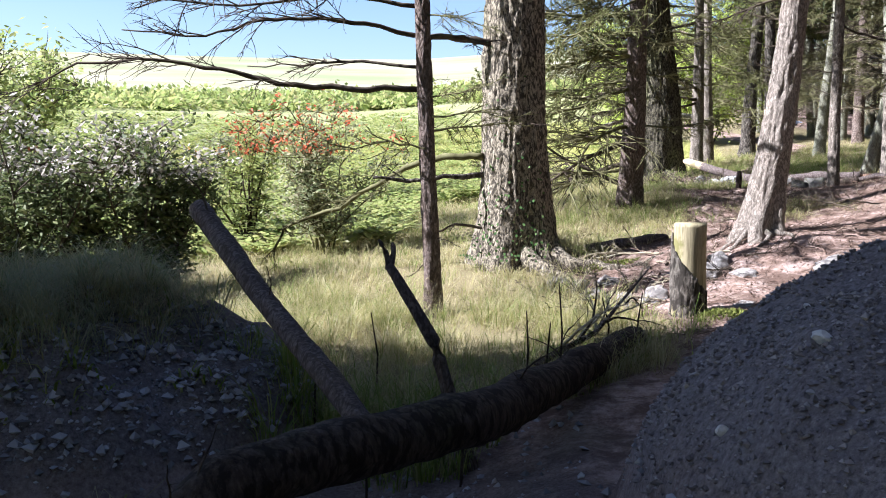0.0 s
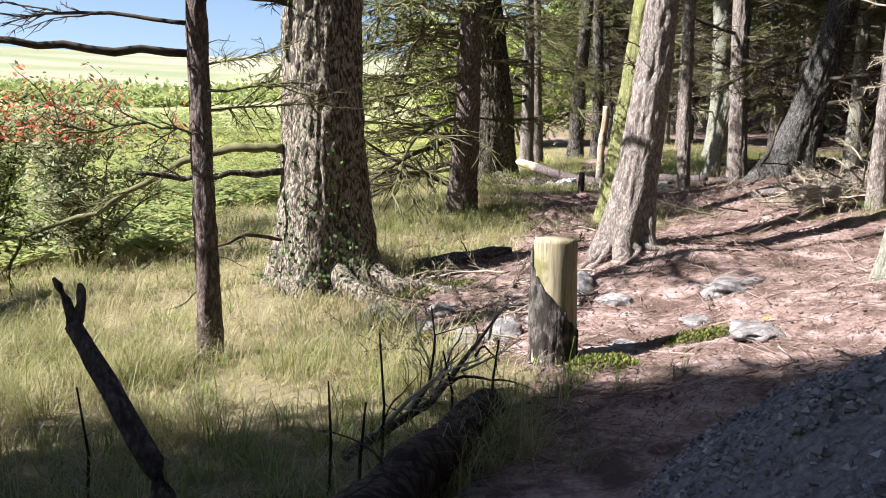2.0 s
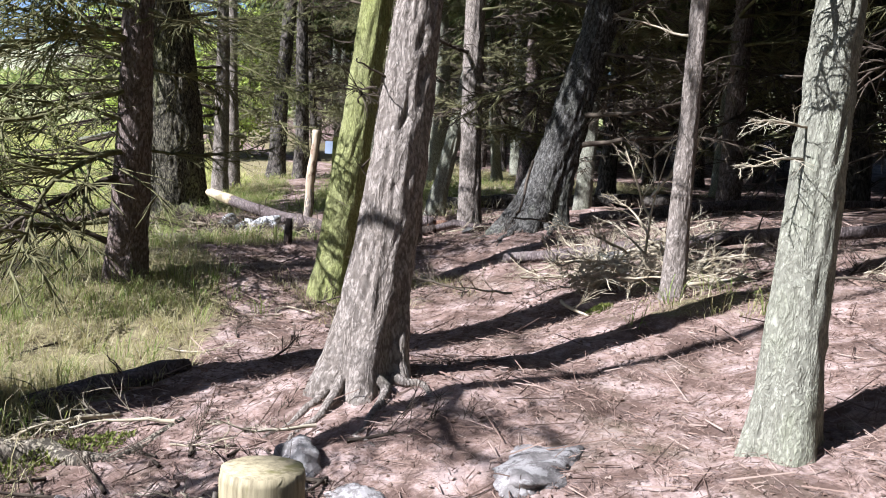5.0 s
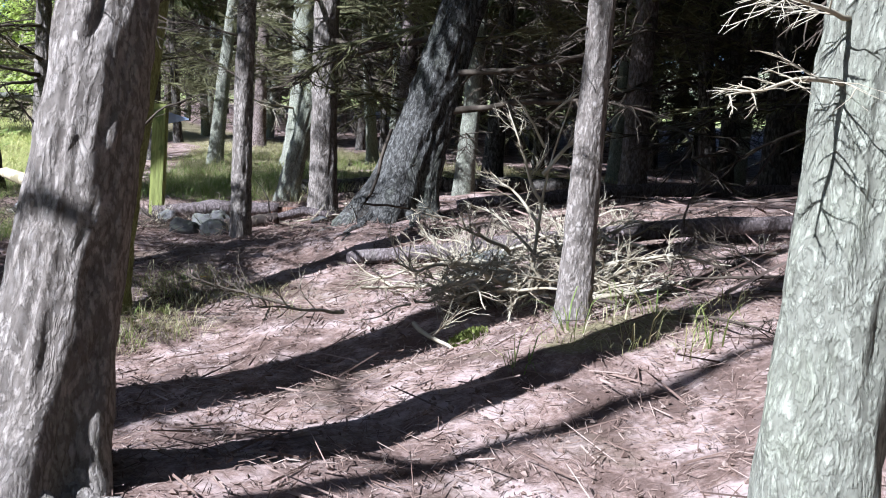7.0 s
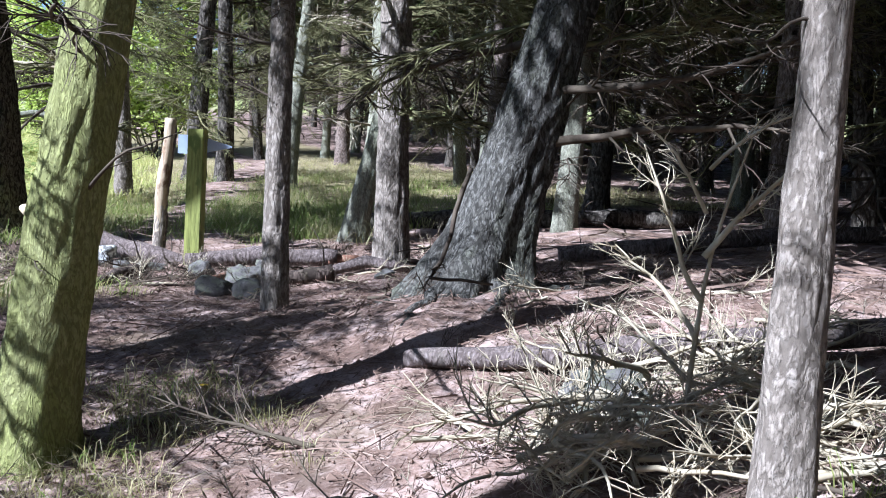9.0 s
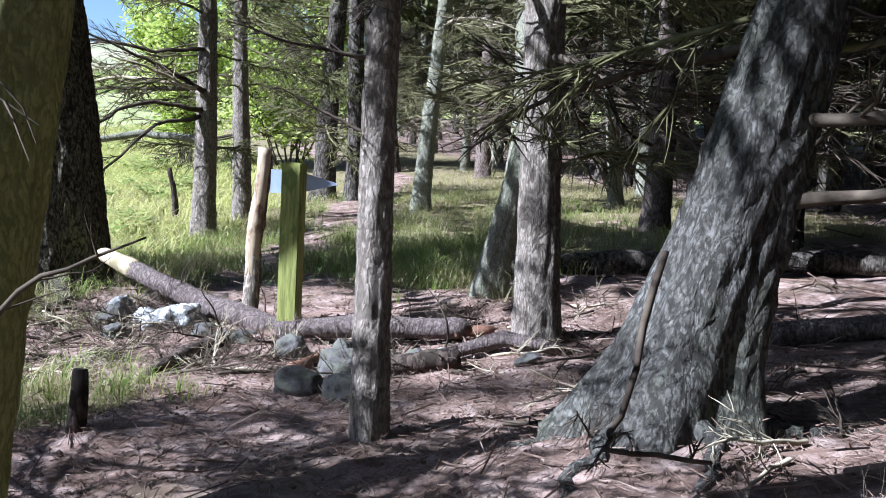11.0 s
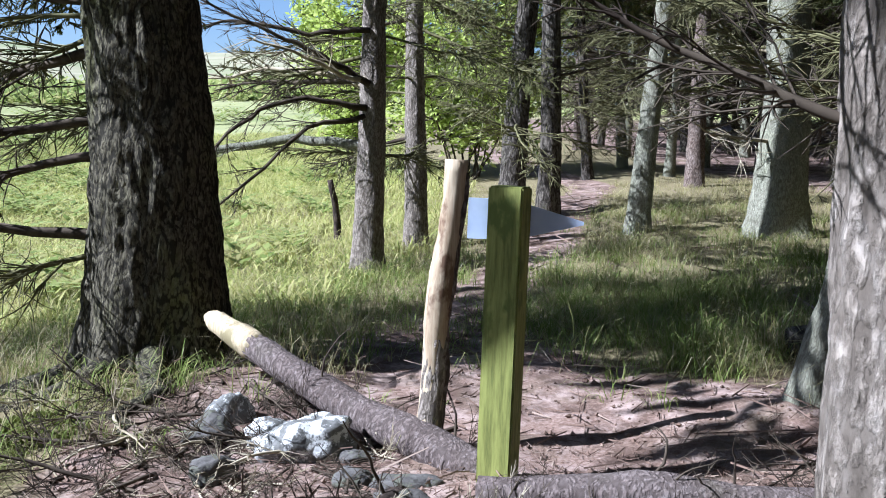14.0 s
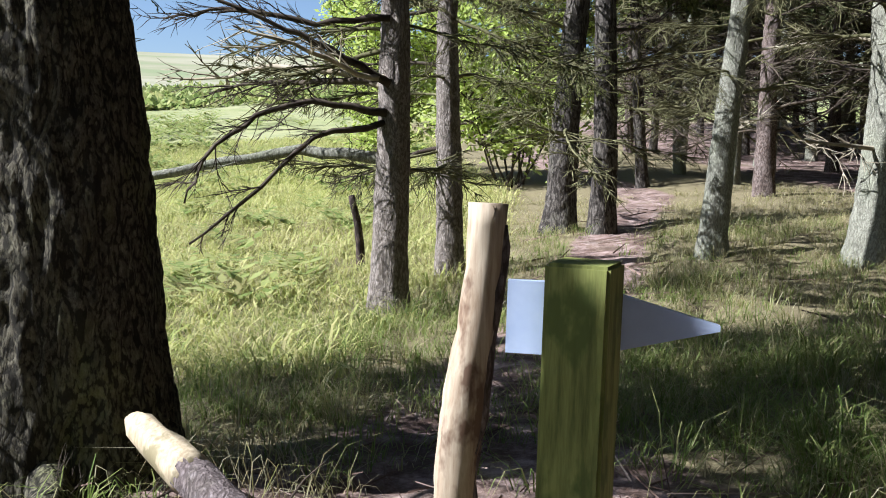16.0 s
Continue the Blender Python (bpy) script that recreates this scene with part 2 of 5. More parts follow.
ROCK = rock_material("gritstone", (0.035, 0.033, 0.031), (0.14, 0.132, 0.125), (0.11, 0.112, 0.085))
ROCK_LICHEN = rock_material("stone_white_lichen", (0.07, 0.07, 0.065), (0.22, 0.22, 0.21), (0.62, 0.63, 0.62))
ROCK_PALE = rock_material("pale_stone", (0.07, 0.064, 0.06), (0.22, 0.2, 0.185), (0.28, 0.265, 0.25))
RED_WOOD = wood("red_heartwood", (0.09, 0.045, 0.03), (0.26, 0.14, 0.09))
STONE_WHITE = rock_material("quartz", (0.5, 0.48, 0.46), (0.72, 0.7, 0.69), (0.6, 0.6, 0.6))
# white board; the blue of skylight in shade is put into its base colour
SIGN_SKY_TINT, _t, _p = material("sign_board", 0.35, 0.5)
_n = noise_tex(_t, coords(_t), 14, 5)
_t.links.new(ramp(_t, _n, [(0.3, (0.5, 0.6, 0.82)), (0.7, (0.6, 0.7, 0.9))]), _p.inputs["Base Color"])
SOIL = leafy("soil_grit", [(0.056, 0.048, 0.048), (0.152, 0.132, 0.132), (0.24, 0.216, 0.216), (0.384, 0.36, 0.36)], 0.0, 0.95)
# grey shale, its colour lightened and blued for the skylight on the gully bank
SHALE_SKYLIT = leafy("shale_grit", [(0.06, 0.06, 0.065), (0.2, 0.2, 0.215), (0.32, 0.32, 0.345), (0.44, 0.44, 0.47)], 0.0, 0.9)
MOSS = leafy("moss", [(0.06, 0.075, 0.015), (0.12, 0.14, 0.03), (0.2, 0.21, 0.06)], 0.2, 0.9)


# ---------------- ground ----------------
SWELLS = [(-3, 8, 3, 4, -.175), (0, 4, 2, 3, -.132), (1, 7.6, 1.4, 1.6, -.141), (2.6, 8.2, 1.2, 1.2, .137),
          (4.8, 8.8, 1.2, 1.2, .018), (5.6, 10.6, 1.5, 1.5, .103), (8, 9, 3, 4, .45), (3.5, 10.5, 1.5, 2, -.058),
          (2.5, 12.5, 2, 2, .238), (3.5, 17, 2, 2.5, .049), (7, 17, 3, 3, .077), (9, 22, 3, 4, .094), (6, 6, 2, 2, .197),
          (2.65, 8.2, .5, .45, .06), (.75, 8.95, .75, .7, .12), (5.35, 11.5, .7, .6, .1), (3.6, 16, .8, .7, .12), (4.75, 8.55, .75, .4, .1)]


def smooth(a, b, v):
    s = np.clip((v - a) / (b - a), 0, 1)
    return s * s * (3 - 2 * s)


def ripples(x, y):
    return (0.026 * np.sin(3.1 * x + 1.7 * np.sin(1.3 * y)) * np.sin(2.7 * y + 1.1 * np.sin(1.9 * x))
            + 0.014 * np.sin(8.3 * x + 2.3 * np.sin(3.1 * y)) * np.sin(7.1 * y + 1.9 * np.sin(4.3 * x))
            + 0.008 * np.sin(19 * x + 3 * np.sin(7 * y)) * np.sin(17 * y + 2 * np.sin(9 * x)))


def bank_right(x, y):
    """The earth bank beside the start of the path."""
    u, v = (x - 2.05) / 1.52, (y - 2.6) / 1.75
    d = np.sqrt(u * u + v * v + 0.22 * u * v)
    return 0.78 * np.sqrt(np.clip(1 - d ** 3.6, 0, 1)) * (1 + .09 * np.sin(5 * x + 2 * np.sin(4 * y)) * np.sin(4.4 * y))


def bank_left(x, y):
    """The eroded bank across the gully."""
    u, v = (x + 2.35) / 1.75, (y - 4.9) / 1.55
    d = np.sqrt(u * u + v * v)
    return 0.66 * np.clip(1 - d ** 3.0, 0, 1) ** 0.6 * (1 + .16 * np.sin(6 * x + 2 * np.sin(3 * y)) * np.sin(5 * y) + .1 * np.sin(13 * x + 3 * np.sin(5 * y)) * np.sin(11 * y + 2 * np.sin(7 * x)))


def height(x, y):
    x, y = np.asarray(x, float), np.asarray(y, float)
    cx, cy = np.clip(x, -7, 11), np.clip(y, -6, 28)
    h = 0.317 + 0.0687 * cx + 0.0113 * cy
    for a, b, s, r, w in SWELLS:
        h = h + w * np.exp(-((x - a) / s) ** 2 - ((y - b) / r) ** 2)
    d = np.hypot(x - 3, y - 8)
    h = h + ripples(x, y) * (1 - smooth(20, 40, d))
    h = h + bank_right(x, y) + bank_left(x, y)
    h = h - 0.25 * np.exp(-((x + 0.55 - 0.35 * (y - 3)) / 0.5) ** 2 - ((y - 3.1) / 1.3) ** 2)
    return h + 2.6 * smooth(16, 60, d) + 5.5 * smooth(45, 130, d) + 17 * smooth(110, 300, d)


EDGE_Y = [0, 4.3, 4.8, 5.4, 6.3, 7.5, 8.5, 9.3, 10.5, 12, 14, 15.5, 17, 19, 21, 24, 30]
EDGE_X = [-3, -1.6, .4, 1.2, 1.35, 1.0, .95, 1.9, 2.5, 2.8, 2.9, 3.3, 4.3, 4.95, 5.8, 6.6, 8]


def turf_at(x, y):
    g = smooth(0.35, -0.25, x - np.interp(y, EDGE_Y, EDGE_X))
    g = np.maximum(g, np.exp(-(((x - 6.35) / 1.0) ** 2 + ((y - 17.4) / 1.9) ** 2) ** 2))
    g = np.maximum(g, 0.9 * np.exp(-(((x - 3.25) / .75) ** 2 + ((y - 13.3) / .55) ** 2) ** 2))
    g = np.maximum(g, 0.8 * np.exp(-(((x - 8.5) / 1.6) ** 2 + ((y - 23.5) / 2.2) ** 2) ** 2))
    g = np.maximum(g, 0.5 * np.exp(-(((x - 4.7) / .55) ** 2 + ((y - 8.5) / .28) ** 2) ** 2))
    trod = np.exp(-((x - np.interp(y, [14, 15.5, 17, 20, 24, 28], [5.2, 5.5, 4.95, 6.4, 7.8, 9.6])) / .42) ** 4)
    g = np.maximum(g, .78 * smooth(15.6, 17.4, y) * smooth(14, 11.5, x)) * (1 - trod * smooth(13, 14.5, y))
    return g * (1 - smooth(0.15, 0.5, bank_right(x, y)))


def graded(lo, hi, step, far, grow=1.22):
    mid = list(np.arange(lo, hi + step / 2, step))
    a, b, s = [], [], step
    while (b[-1] if b else hi) < far:
        s *= grow
        b.append((b[-1] if b else hi) + s)
        a.append((a[-1] if a else lo) - s)
    return np.array(a[::-1] + mid + b)


def mesh_object(name, verts, faces, mat, parent=None, smooth_faces=True):
    me = bpy.data.meshes.new(name)
    me.from_pydata(verts if isinstance(verts, list) else verts.tolist(), [], faces if isinstance(faces, list) else faces.tolist())
    me.materials.append(mat)
    if smooth_faces:
        me.shade_smooth()
    ob = new(name, me)
    ob.parent = parent
    return ob


def build_ground():
    xs, ys = graded(-5, 10, 0.085, 1800), graded(-1, 24, 0.085, 1800)
    gx, gy = np.meshgrid(xs, ys)
    gz = height(gx, gy)
    nx, ny = len(xs), len(ys)
    i = (np.arange(ny - 1)[:, None] * nx + np.arange(nx - 1)[None, :]).ravel()
    ob = mesh_object("ground", np.stack([gx.ravel(), gy.ravel(), gz.ravel()], -1), np.stack([i, i + 1, i + nx + 1, i + nx], -1), GROUND)
    d = np.hypot(gx - 3, gy - 8)
    earth = np.maximum(smooth(0.1, 0.4, bank_right(gx, gy)), smooth(0.03, 0.2, bank_left(gx, gy)) * smooth(0.66, 0.55, bank_left(gx, gy)))
    earth = np.maximum(earth, 0.9 * np.exp(-((gx + 0.4) / 1.0) ** 4 - ((gy - 2.9) / 1.3) ** 4))
    for key, val in (("turf", turf_at(gx, gy)), ("earth", earth), ("moor", 0.55 * smooth(11, 34, d) * np.where(gx < np.interp(gy, EDGE_Y, EDGE_X) - .5, 1, smooth(30, 60, d)) + 0.45 * smooth(90, 150, d))):
        ob.data.attributes.new(key, "FLOAT", "POINT").data.foreach_set("value", val.ravel().astype(np.float32))
    tagged(ob, "uneven forest floor of needle litter, turf and bare earth running out to moorland", "ground", kind="structure")


build_ground()


# ---------------- mesh builders ----------------
class Shape:
    """Gathers tubes and leaves into one mesh."""

    def __init__(self, seed=0):
        self.v, self.f, self.r = [], [], random.Random(seed)

    def tube(self, path, radii, sides=6, cap=True, lumpy=0.0):
        path = [Vector(p) for p in path]
        base = len(self.v)
        for k, (c, r) in enumerate(zip(path, radii)):
            d = (path[min(k + 1, len(path) - 1)] - path[max(k - 1, 0)]).normalized()
            a = d.orthogonal().normalized() if abs(d.z) < 0.9 else d.cross(Vector((0, 1, 0))).normalized()
            if abs(d.z) < 0.9:
                a = d.cross(Vector((0, 0, 1))).normalized()
            b = d.cross(a)
            for s in range(sides):
                th = 2 * math.pi * s / sides
                rr = r * (1 + (self.r.uniform(-lumpy, lumpy) if lumpy else 0))
                self.v.append(tuple(c + a * (math.cos(th) * rr) + b * (math.sin(th) * rr)))
        for k in range(len(path) - 1):
            for s in range(sides):
                p, q = base + k * sides + s, base + k * sides + (s + 1) % sides
                self.f.append((p, q, q + sides, p + sides))
        if cap:
            self.f.append(tuple(range(base + sides - 1, base - 1, -1)))
            self.f.append(tuple(base + (len(path) - 1) * sides + s for s in range(sides)))

    def wander(self, start, d, length, n, bend=0.15, lift=0.0):
        d, p = Vector(d).normalized(), Vector(start)
        out = [p.copy()]
        for _ in range(n):
            d = (d + Vector((self.r.uniform(-bend, bend), self.r.uniform(-bend, bend), self.r.uniform(-bend, bend) + lift))).normalized()
            p = p + d * (length / n)
            out.append(p.copy())
        return out

    def leaf(self, p, d, length, width, up=Vector((0, 0, 1))):
        d = Vector(d).normalized()
        s = d.cross(up)
        s = (s if s.length > 1e-3 else d.orthogonal()).normalized() * width / 2
        p, b = Vector(p), len(self.v)
        self.v += [tuple(p), tuple(p + d * length * 0.5 + s), tuple(p + d * length), tuple(p + d * length * 0.5 - s)]
        self.f.append((b, b + 1, b + 2, b + 3))

    def make(self, name, mat, parent=None):
        return mesh_object(name, self.v, self.f, mat, parent)


def bough(seed, twigs=16, sub=3, lift=0.0, needles=0, bend=0.16, thick=0.019):
    """A dead or living bough one metre long along +x, its root at the origin."""
    s = Shape(seed)
    r = s.r
    spine = s.wander((0, 0, 0), (1, 0, r.uniform(-0.05, 0.15)), 1.0, 9, bend, lift)
    s.tube(spine, [thick * (1 - 0.085 * i) for i in range(10)], 5, False, 0.12)
    twig_paths = []
    for k in range(twigs):
        u = r.uniform(0.15, 0.98)
        i = min(8, int(u * 9))
        p = spine[i].lerp(spine[i + 1], u * 9 - i)
        along = (spine[i + 1] - spine[i]).normalized()
        side = (-1) ** k
        d = along * r.uniform(0.35, 0.9) + Vector((0, side * r.uniform(0.5, 1.0), r.uniform(-0.45, 0.35)))
        length = r.uniform(0.16, 0.5) * (1.15 - 0.6 * u)
        w = s.wander(p, d, length, 4, 0.22, lift - 0.02)
        s.tube(w, [0.0062 * (1 - 0.2 * q) for q in range(5)], 3, False)
        twig_paths.append(w)
        for _ in range(sub):
            q = r.randrange(1, 4)
            d2 = (w[q + 1] - w[q]).normalized() + Vector((r.uniform(-.8, .8), r.uniform(-.8, .8), r.uniform(-.6, .4)))
            w2 = s.wander(w[q], d2, length * r.uniform(0.25, 0.55), 3, 0.25, -0.03)
            s.tube(w2, [0.0034, 0.0028, 0.002, 0.0012], 3, False)
            twig_paths.append(w2)
    leaves = Shape(seed + 500)
    if needles:
        for w in twig_paths + [spine[4:]]:
            for a, b in zip(w[:-1], w[1:]):
                for _ in range(needles):
                    d = (b - a).normalized() + Vector((r.uniform(-.9, .9), r.uniform(-.9, .9), r.uniform(-.7, .5)))
                    leaves.leaf(a.lerp(b, r.random()), d, r.uniform(0.014, 0.034), 0.0055)
    return s, leaves


def data_of(shape, name, mat):
    me = bpy.data.meshes.new(name)
    me.from_pydata(shape.v, [], shape.f)
    me.materials.append(mat)
    me.shade_smooth()
    return me


DEAD = [data_of(bough(10 + i, 18, 4, 0.02)[0], "branch", TWIG_DARK) for i in range(5)]
DEAD_OLIVE = [data_of(bough(30 + i, 28, 7, -0.01, thick=0.013)[0], "branch", TWIG_OLIVE) for i in range(5)]
STUB = [data_of(bough(50 + i, 3, 1, 0.0, bend=0.3)[0], "branch", TWIG_DARK) for i in range(4)]
BARE = [data_of(bough(70 + i, 12, 5, 0.03, bend=0.22)[0], "branch", TWIG_PALE) for i in range(4)]
LIVE = [bough(90 + i, 24, 4, -0.025, 6, thick=0.012) for i in range(4)]
LIVE = [(data_of(a, "branch", TWIG_OLIVE), data_of(b, "needles", NEEDLES_OLIVE)) for a, b in LIVE]


def whorl_mesh(seed, mat):
    """Four thin boughs round one height, for trees deep in the wood."""
    all_v = Shape(seed)
    for k in range(4):
        s, _ = bough(seed + 7 * k, 12, 4, -0.01, bend=0.2, thick=0.0115)
        m = pose(0, 0, all_v.r.uniform(-.25, .25), 0, all_v.r.uniform(-8, 14), 90 * k + all_v.r.uniform(-35, 35)) @ Matrix.Diagonal((*[all_v.r.uniform(.7, 1.1)] * 3, 1))
        o = len(all_v.v)
        all_v.v += [tuple(m @ Vector(p)) for p in s.v]
        all_v.f += [tuple(i + o for i in f) for f in s.f]
    return data_of(all_v, "branch_whorl", mat)


WHORLS = [whorl_mesh(600 + 40 * i, (TWIG_OLIVE, TWIG_DARK, TWIG_OLIVE, TWIG_DARK)[i]) for i in range(4)]


def crown_mesh(seed, density=1.0):
    """A conifer crown one metre high and about 0.36 m in radius, of drooping sprays."""
    s = Shape(seed)
    r = s.r
    for k in range(int(300 * density)):
        u = (k + r.random()) / (300 * density)
        reach = (0.36 * (1 - u) ** 0.8 + 0.02) * r.uniform(0.6, 1.15)
        a = r.uniform(0, 2 * math.pi)
        d = Vector((math.cos(a), math.sin(a), r.uniform(-0.25, 0.1)))
        for j in range(int(6 + 24 * reach / 0.36)):
            q = r.uniform(0.12, 1)
            p = Vector((0, 0, u)) + d * reach * q + Vector((r.uniform(-.03, .03), r.uniform(-.03, .03), r.uniform(-.03, .012)))
            dd = d + Vector((r.uniform(-.9, .9), r.uniform(-.9, .9), r.uniform(-.8, .15)))
            s.leaf(p, dd, r.uniform(0.035, 0.08), r.uniform(0.009, 0.02), Vector((r.uniform(-.5, .5), r.uniform(-.5, .5), 1)))
    return data_of(s, "crown", NEEDLES)


CROWNS = [crown_mesh(200 + i) for i in range(3)]
CROWN_THIN = crown_mesh(210, 0.5)


def linked(name, me, parent, m):
    ob = new(name, me)
    ob.parent = parent
    ob.matrix_basis = m
    return ob


def trunk_shape(seed, through_pt, r0, r1, tall, flare, sides, lobes, rough):
    """Trunk rising from the origin, passing the given point with radius r1, bending upright above it."""
    s = Shape(seed)
    ph = [s.r.uniform(0, 6.28) for _ in range(6)]
    span = through_pt.z
    z, zs = -0.25, []
    step = 0.04 if sides > 30 else 0.08
    while z < tall:
        zs.append(z)
        z += step if z < span * 1.3 else 0.5
    zs.append(tall)
    top_r = 0.02
    grain = 1 / (0.035 + 0.045 * r0)
    for z in zs:
        k = z / span
        off = Vector((through_pt.x, through_pt.y, 0)) * (k if k < 1.2 else 1.2 + 0.55 * (k - 1.2))
        off += Vector((math.sin(z * 1.1 + ph[0]), math.sin(z * 0.9 + ph[1]), 0)) * 0.12 * r0 * min(1, max(0, z))
        if z < span:
            r = r0 + (r1 - r0) * (max(0, z) / span) ** 0.7
        else:
            r = r1 + (top_r - r1) * (z - span) / (tall - span)
        fl = flare * math.exp(-max(0, z + 0.05) / (0.16 + 0.55 * r0))
        for i in range(sides):
            th = 2 * math.pi * i / sides
            lob = 0.5 + 0.5 * math.cos(lobes * th + ph[2] + 0.7 * math.sin(2 * th + ph[3]))
            n = noise.noise((math.cos(th) * 1.6 + ph[4], math.sin(th) * 1.6, z * 1.3))
            n2 = noise.noise((math.cos(th) * r0 * 26 + ph[4], math.sin(th) * r0 * 26, z * 6.5 + ph[5]))
            n3 = 0.7 - 2 * abs(noise.noise((math.cos(th) * r0 * grain + ph[5], math.sin(th) * r0 * grain, z * grain * .38 + ph[4])))
            rr = r * (1 + 0.07 * n) + 1.1 * rough * n3 + fl * r0 * (0.35 + 0.9 * lob) + rough * n2
            s.v.append((off.x + rr * math.cos(th), off.y + rr * math.sin(th), z))
    n = len(zs)
    for k in range(n - 1):
        for i in range(sides):
            a, b = k * sides + i, k * sides + (i + 1) % sides
            s.f.append((a, b, b + sides, a + sides))
    return s


def limb(owner, pts, r0, r1, mat, twigs=14, seed=1, reach=.35):
    """A long bough of one tree through the given places, with side twigs."""
    s = Shape(seed)
    o = owner.matrix_basis.translation
    pts = [Vector(p) - o for p in pts]
    path = []
    for a, b in zip(pts[:-1], pts[1:]):
        for k in range(4):
            path.append(a.lerp(b, k / 4) + Vector((s.r.uniform(-.012, .012), s.r.uniform(-.012, .012), s.r.uniform(-.012, .012))))
    path.append(pts[-1])
    n = len(path)
    s.tube(path, [r0 + (r1 - r0) * i / (n - 1) for i in range(n)], 7, True, .15)
    for k in range(twigs):
        i = s.r.randrange(n // 4, n - 1)
        d = (path[i + 1] - path[i]).normalized() + Vector((s.r.uniform(-.5, .5), s.r.uniform(-1, 1), s.r.uniform(-.5, .5)))
        ln = s.r.uniform(.3, 1) * reach * (1.3 - .5 * i / n)
        w = s.wander(path[i], d, ln, 5, .2, .02)
        s.tube(w, [.006, .005, .004, .003, .002, .0012], 4, False)
        for q in (1, 2, 3, 4):
            for _ in range(2):
                d2 = (w[q + 1] - w[q]).normalized() + Vector((s.r.uniform(-.8, .8), s.r.uniform(-.8, .8), s.r.uniform(-.6, .5)))
                s.tube(s.wander(w[q], d2, ln * s.r.uniform(.2, .5), 3, .25), [.0035, .0028, .002, .001], 3, False)
    s.make("branch", mat, owner)


def roots(owner, spread, n, r0, mat, seed, way=None):
    """Surface roots that run out over the ground from a tree's foot."""
    s = Shape(seed)
    x0, y0, z0 = owner.matrix_basis.translation
    for k in range(n):
        a = (6.28 * k / n + s.r.uniform(-.3, .3)) if way is None else radians(way[k])
        ln = spread * s.r.uniform(.7, 1.2)
        pts, rad, st = [], [], Shape(seed + k + 1)
        for i in range(12):
            u = i / 11
            a += s.r.uniform(-.12, .12)
            x, y = x0 + math.cos(a) * ln * (.15 + u), y0 + math.sin(a) * ln * (.15 + u)
            rr = r0 * (1 - .75 * u)
            pts.append((x - x0, y - y0, float(height(x, y)) - z0 + rr * (.55 - 1.2 * u) + .1 * (1 - u) ** 4))
            rad.append(rr)
        st.tube(pts, rad, 9, True, .1)
        st.make("root", mat, owner)


def tree(name, base, top, w_base, w_top, mat, label, tall=9.0, flare=0.35, lobes=4, sides=28, rough=0.008, sets=(), crown=None, crown_from=3.6, crown_wide=1.0, seed=1, category="tree", group=""):
    """base: foot on the ground; top: a point higher on its axis. sets: (mesh list, count, z from, z to, length from, to, azimuth, spread)."""
    r = random.Random(seed)
    x, y = base
    z0 = float(height(x, y))
    root = new(name)
    root.matrix_basis = pose(x, y, z0)
    tagged(root, label, category, group)
    t = Vector(top) - Vector((x, y, z0))
    sh = trunk_shape(seed, t, w_base / 2, w_top / 2, tall, flare, sides, lobes, rough)
    sh.make("trunk", mat, root)

    def axis(z):
        k = z / t.z
        k = k if k < 1.2 else 1.2 + 0.55 * (k - 1.2)
        return Vector((t.x * k, t.y * k, z))

    for meshes, count, za, zb, la, lb, azim, spread in sets:
        for i in range(count):
            z = za + (zb - za) * (i + r.random()) / count
            a = azim + r.uniform(-spread, spread)
            length = r.uniform(la, lb)
            pick = r.choice(meshes)
            m = Matrix.Translation(axis(z)) @ pose(0, 0, 0, r.uniform(-25, 25), r.uniform(-14, 16), a) @ Matrix.Diagonal((length, length, length, 1))
            m = m @ Matrix.Translation((w_top * 0.32 / length, 0, 0))
            if isinstance(pick, tuple):
                b = linked("branch", pick[0], root, m)
                linked("needles", pick[1], b, Matrix())
            else:
                linked(pick.name.split(".")[0], pick, root, m)
    if crown:
        h = tall - crown_from + 0.4
        linked("crown", crown, root, Matrix.Translation(axis(crown_from)) @ pose(0, 0, 0, 0, 0, r.uniform(0, 360)) @ Matrix.Diagonal((h * 0.85 * crown_wide, h * 0.85 * crown_wide, h, 1)))
    return root


# ---------------- trees that stand by the walk ----------------
W, S_, E_, N_ = 180, -90, 0, 90
pole = tree("spruce", (-.07, 7.55), (-.15, 7.72, 2.57), .135, .105, BARK_BROWN, "thin dark spruce pole with long bare dead boughs", 6.5, .2, 3, 48, .007,
     [(DEAD, 3, 2.6, 4.2, 1.2, 1.8, 170, 60), (DEAD_OLIVE, 5, 1.2, 3.2, .5, .9, 0, 60), (STUB, 6, .3, 1.9, .12, .3, 0, 180)], None, 4.2, .8, 11)
limb(pole, [(-.18, 7.7, 1.9), (-.7, 7.6, 1.89), (-1.2, 7.55, 1.93), (-1.63, 7.5, 2.02), (-2.09, 7.5, 2.1), (-2.69, 7.55, 2.08), (-3.07, 7.6, 1.9)], .024, .006, TWIG_DARK, 14, 501, .7)
limb(pole, [(-.17, 7.72, 2.06), (-.61, 7.8, 2.12), (-.95, 7.85, 2.09), (-1.5, 7.9, 2.08)], .014, .004, TWIG_DARK, 9, 502, .4)
limb(pole, [(-.12, 7.75, 2.29), (-.57, 7.6, 2.36), (-.95, 7.5, 2.4), (-1.29, 7.45, 2.38), (-1.71, 7.4, 2.25), (-2.3, 7.4, 2.3)], .02, .005, TWIG_DARK, 16, 503, .6)
limb(pole, [(-.15, 7.75, 2.5), (-.8, 7.7, 2.6), (-1.5, 7.6, 2.5), (-2.2, 7.5, 2.55)], .018, .005, TWIG_DARK, 16, 504, .7)
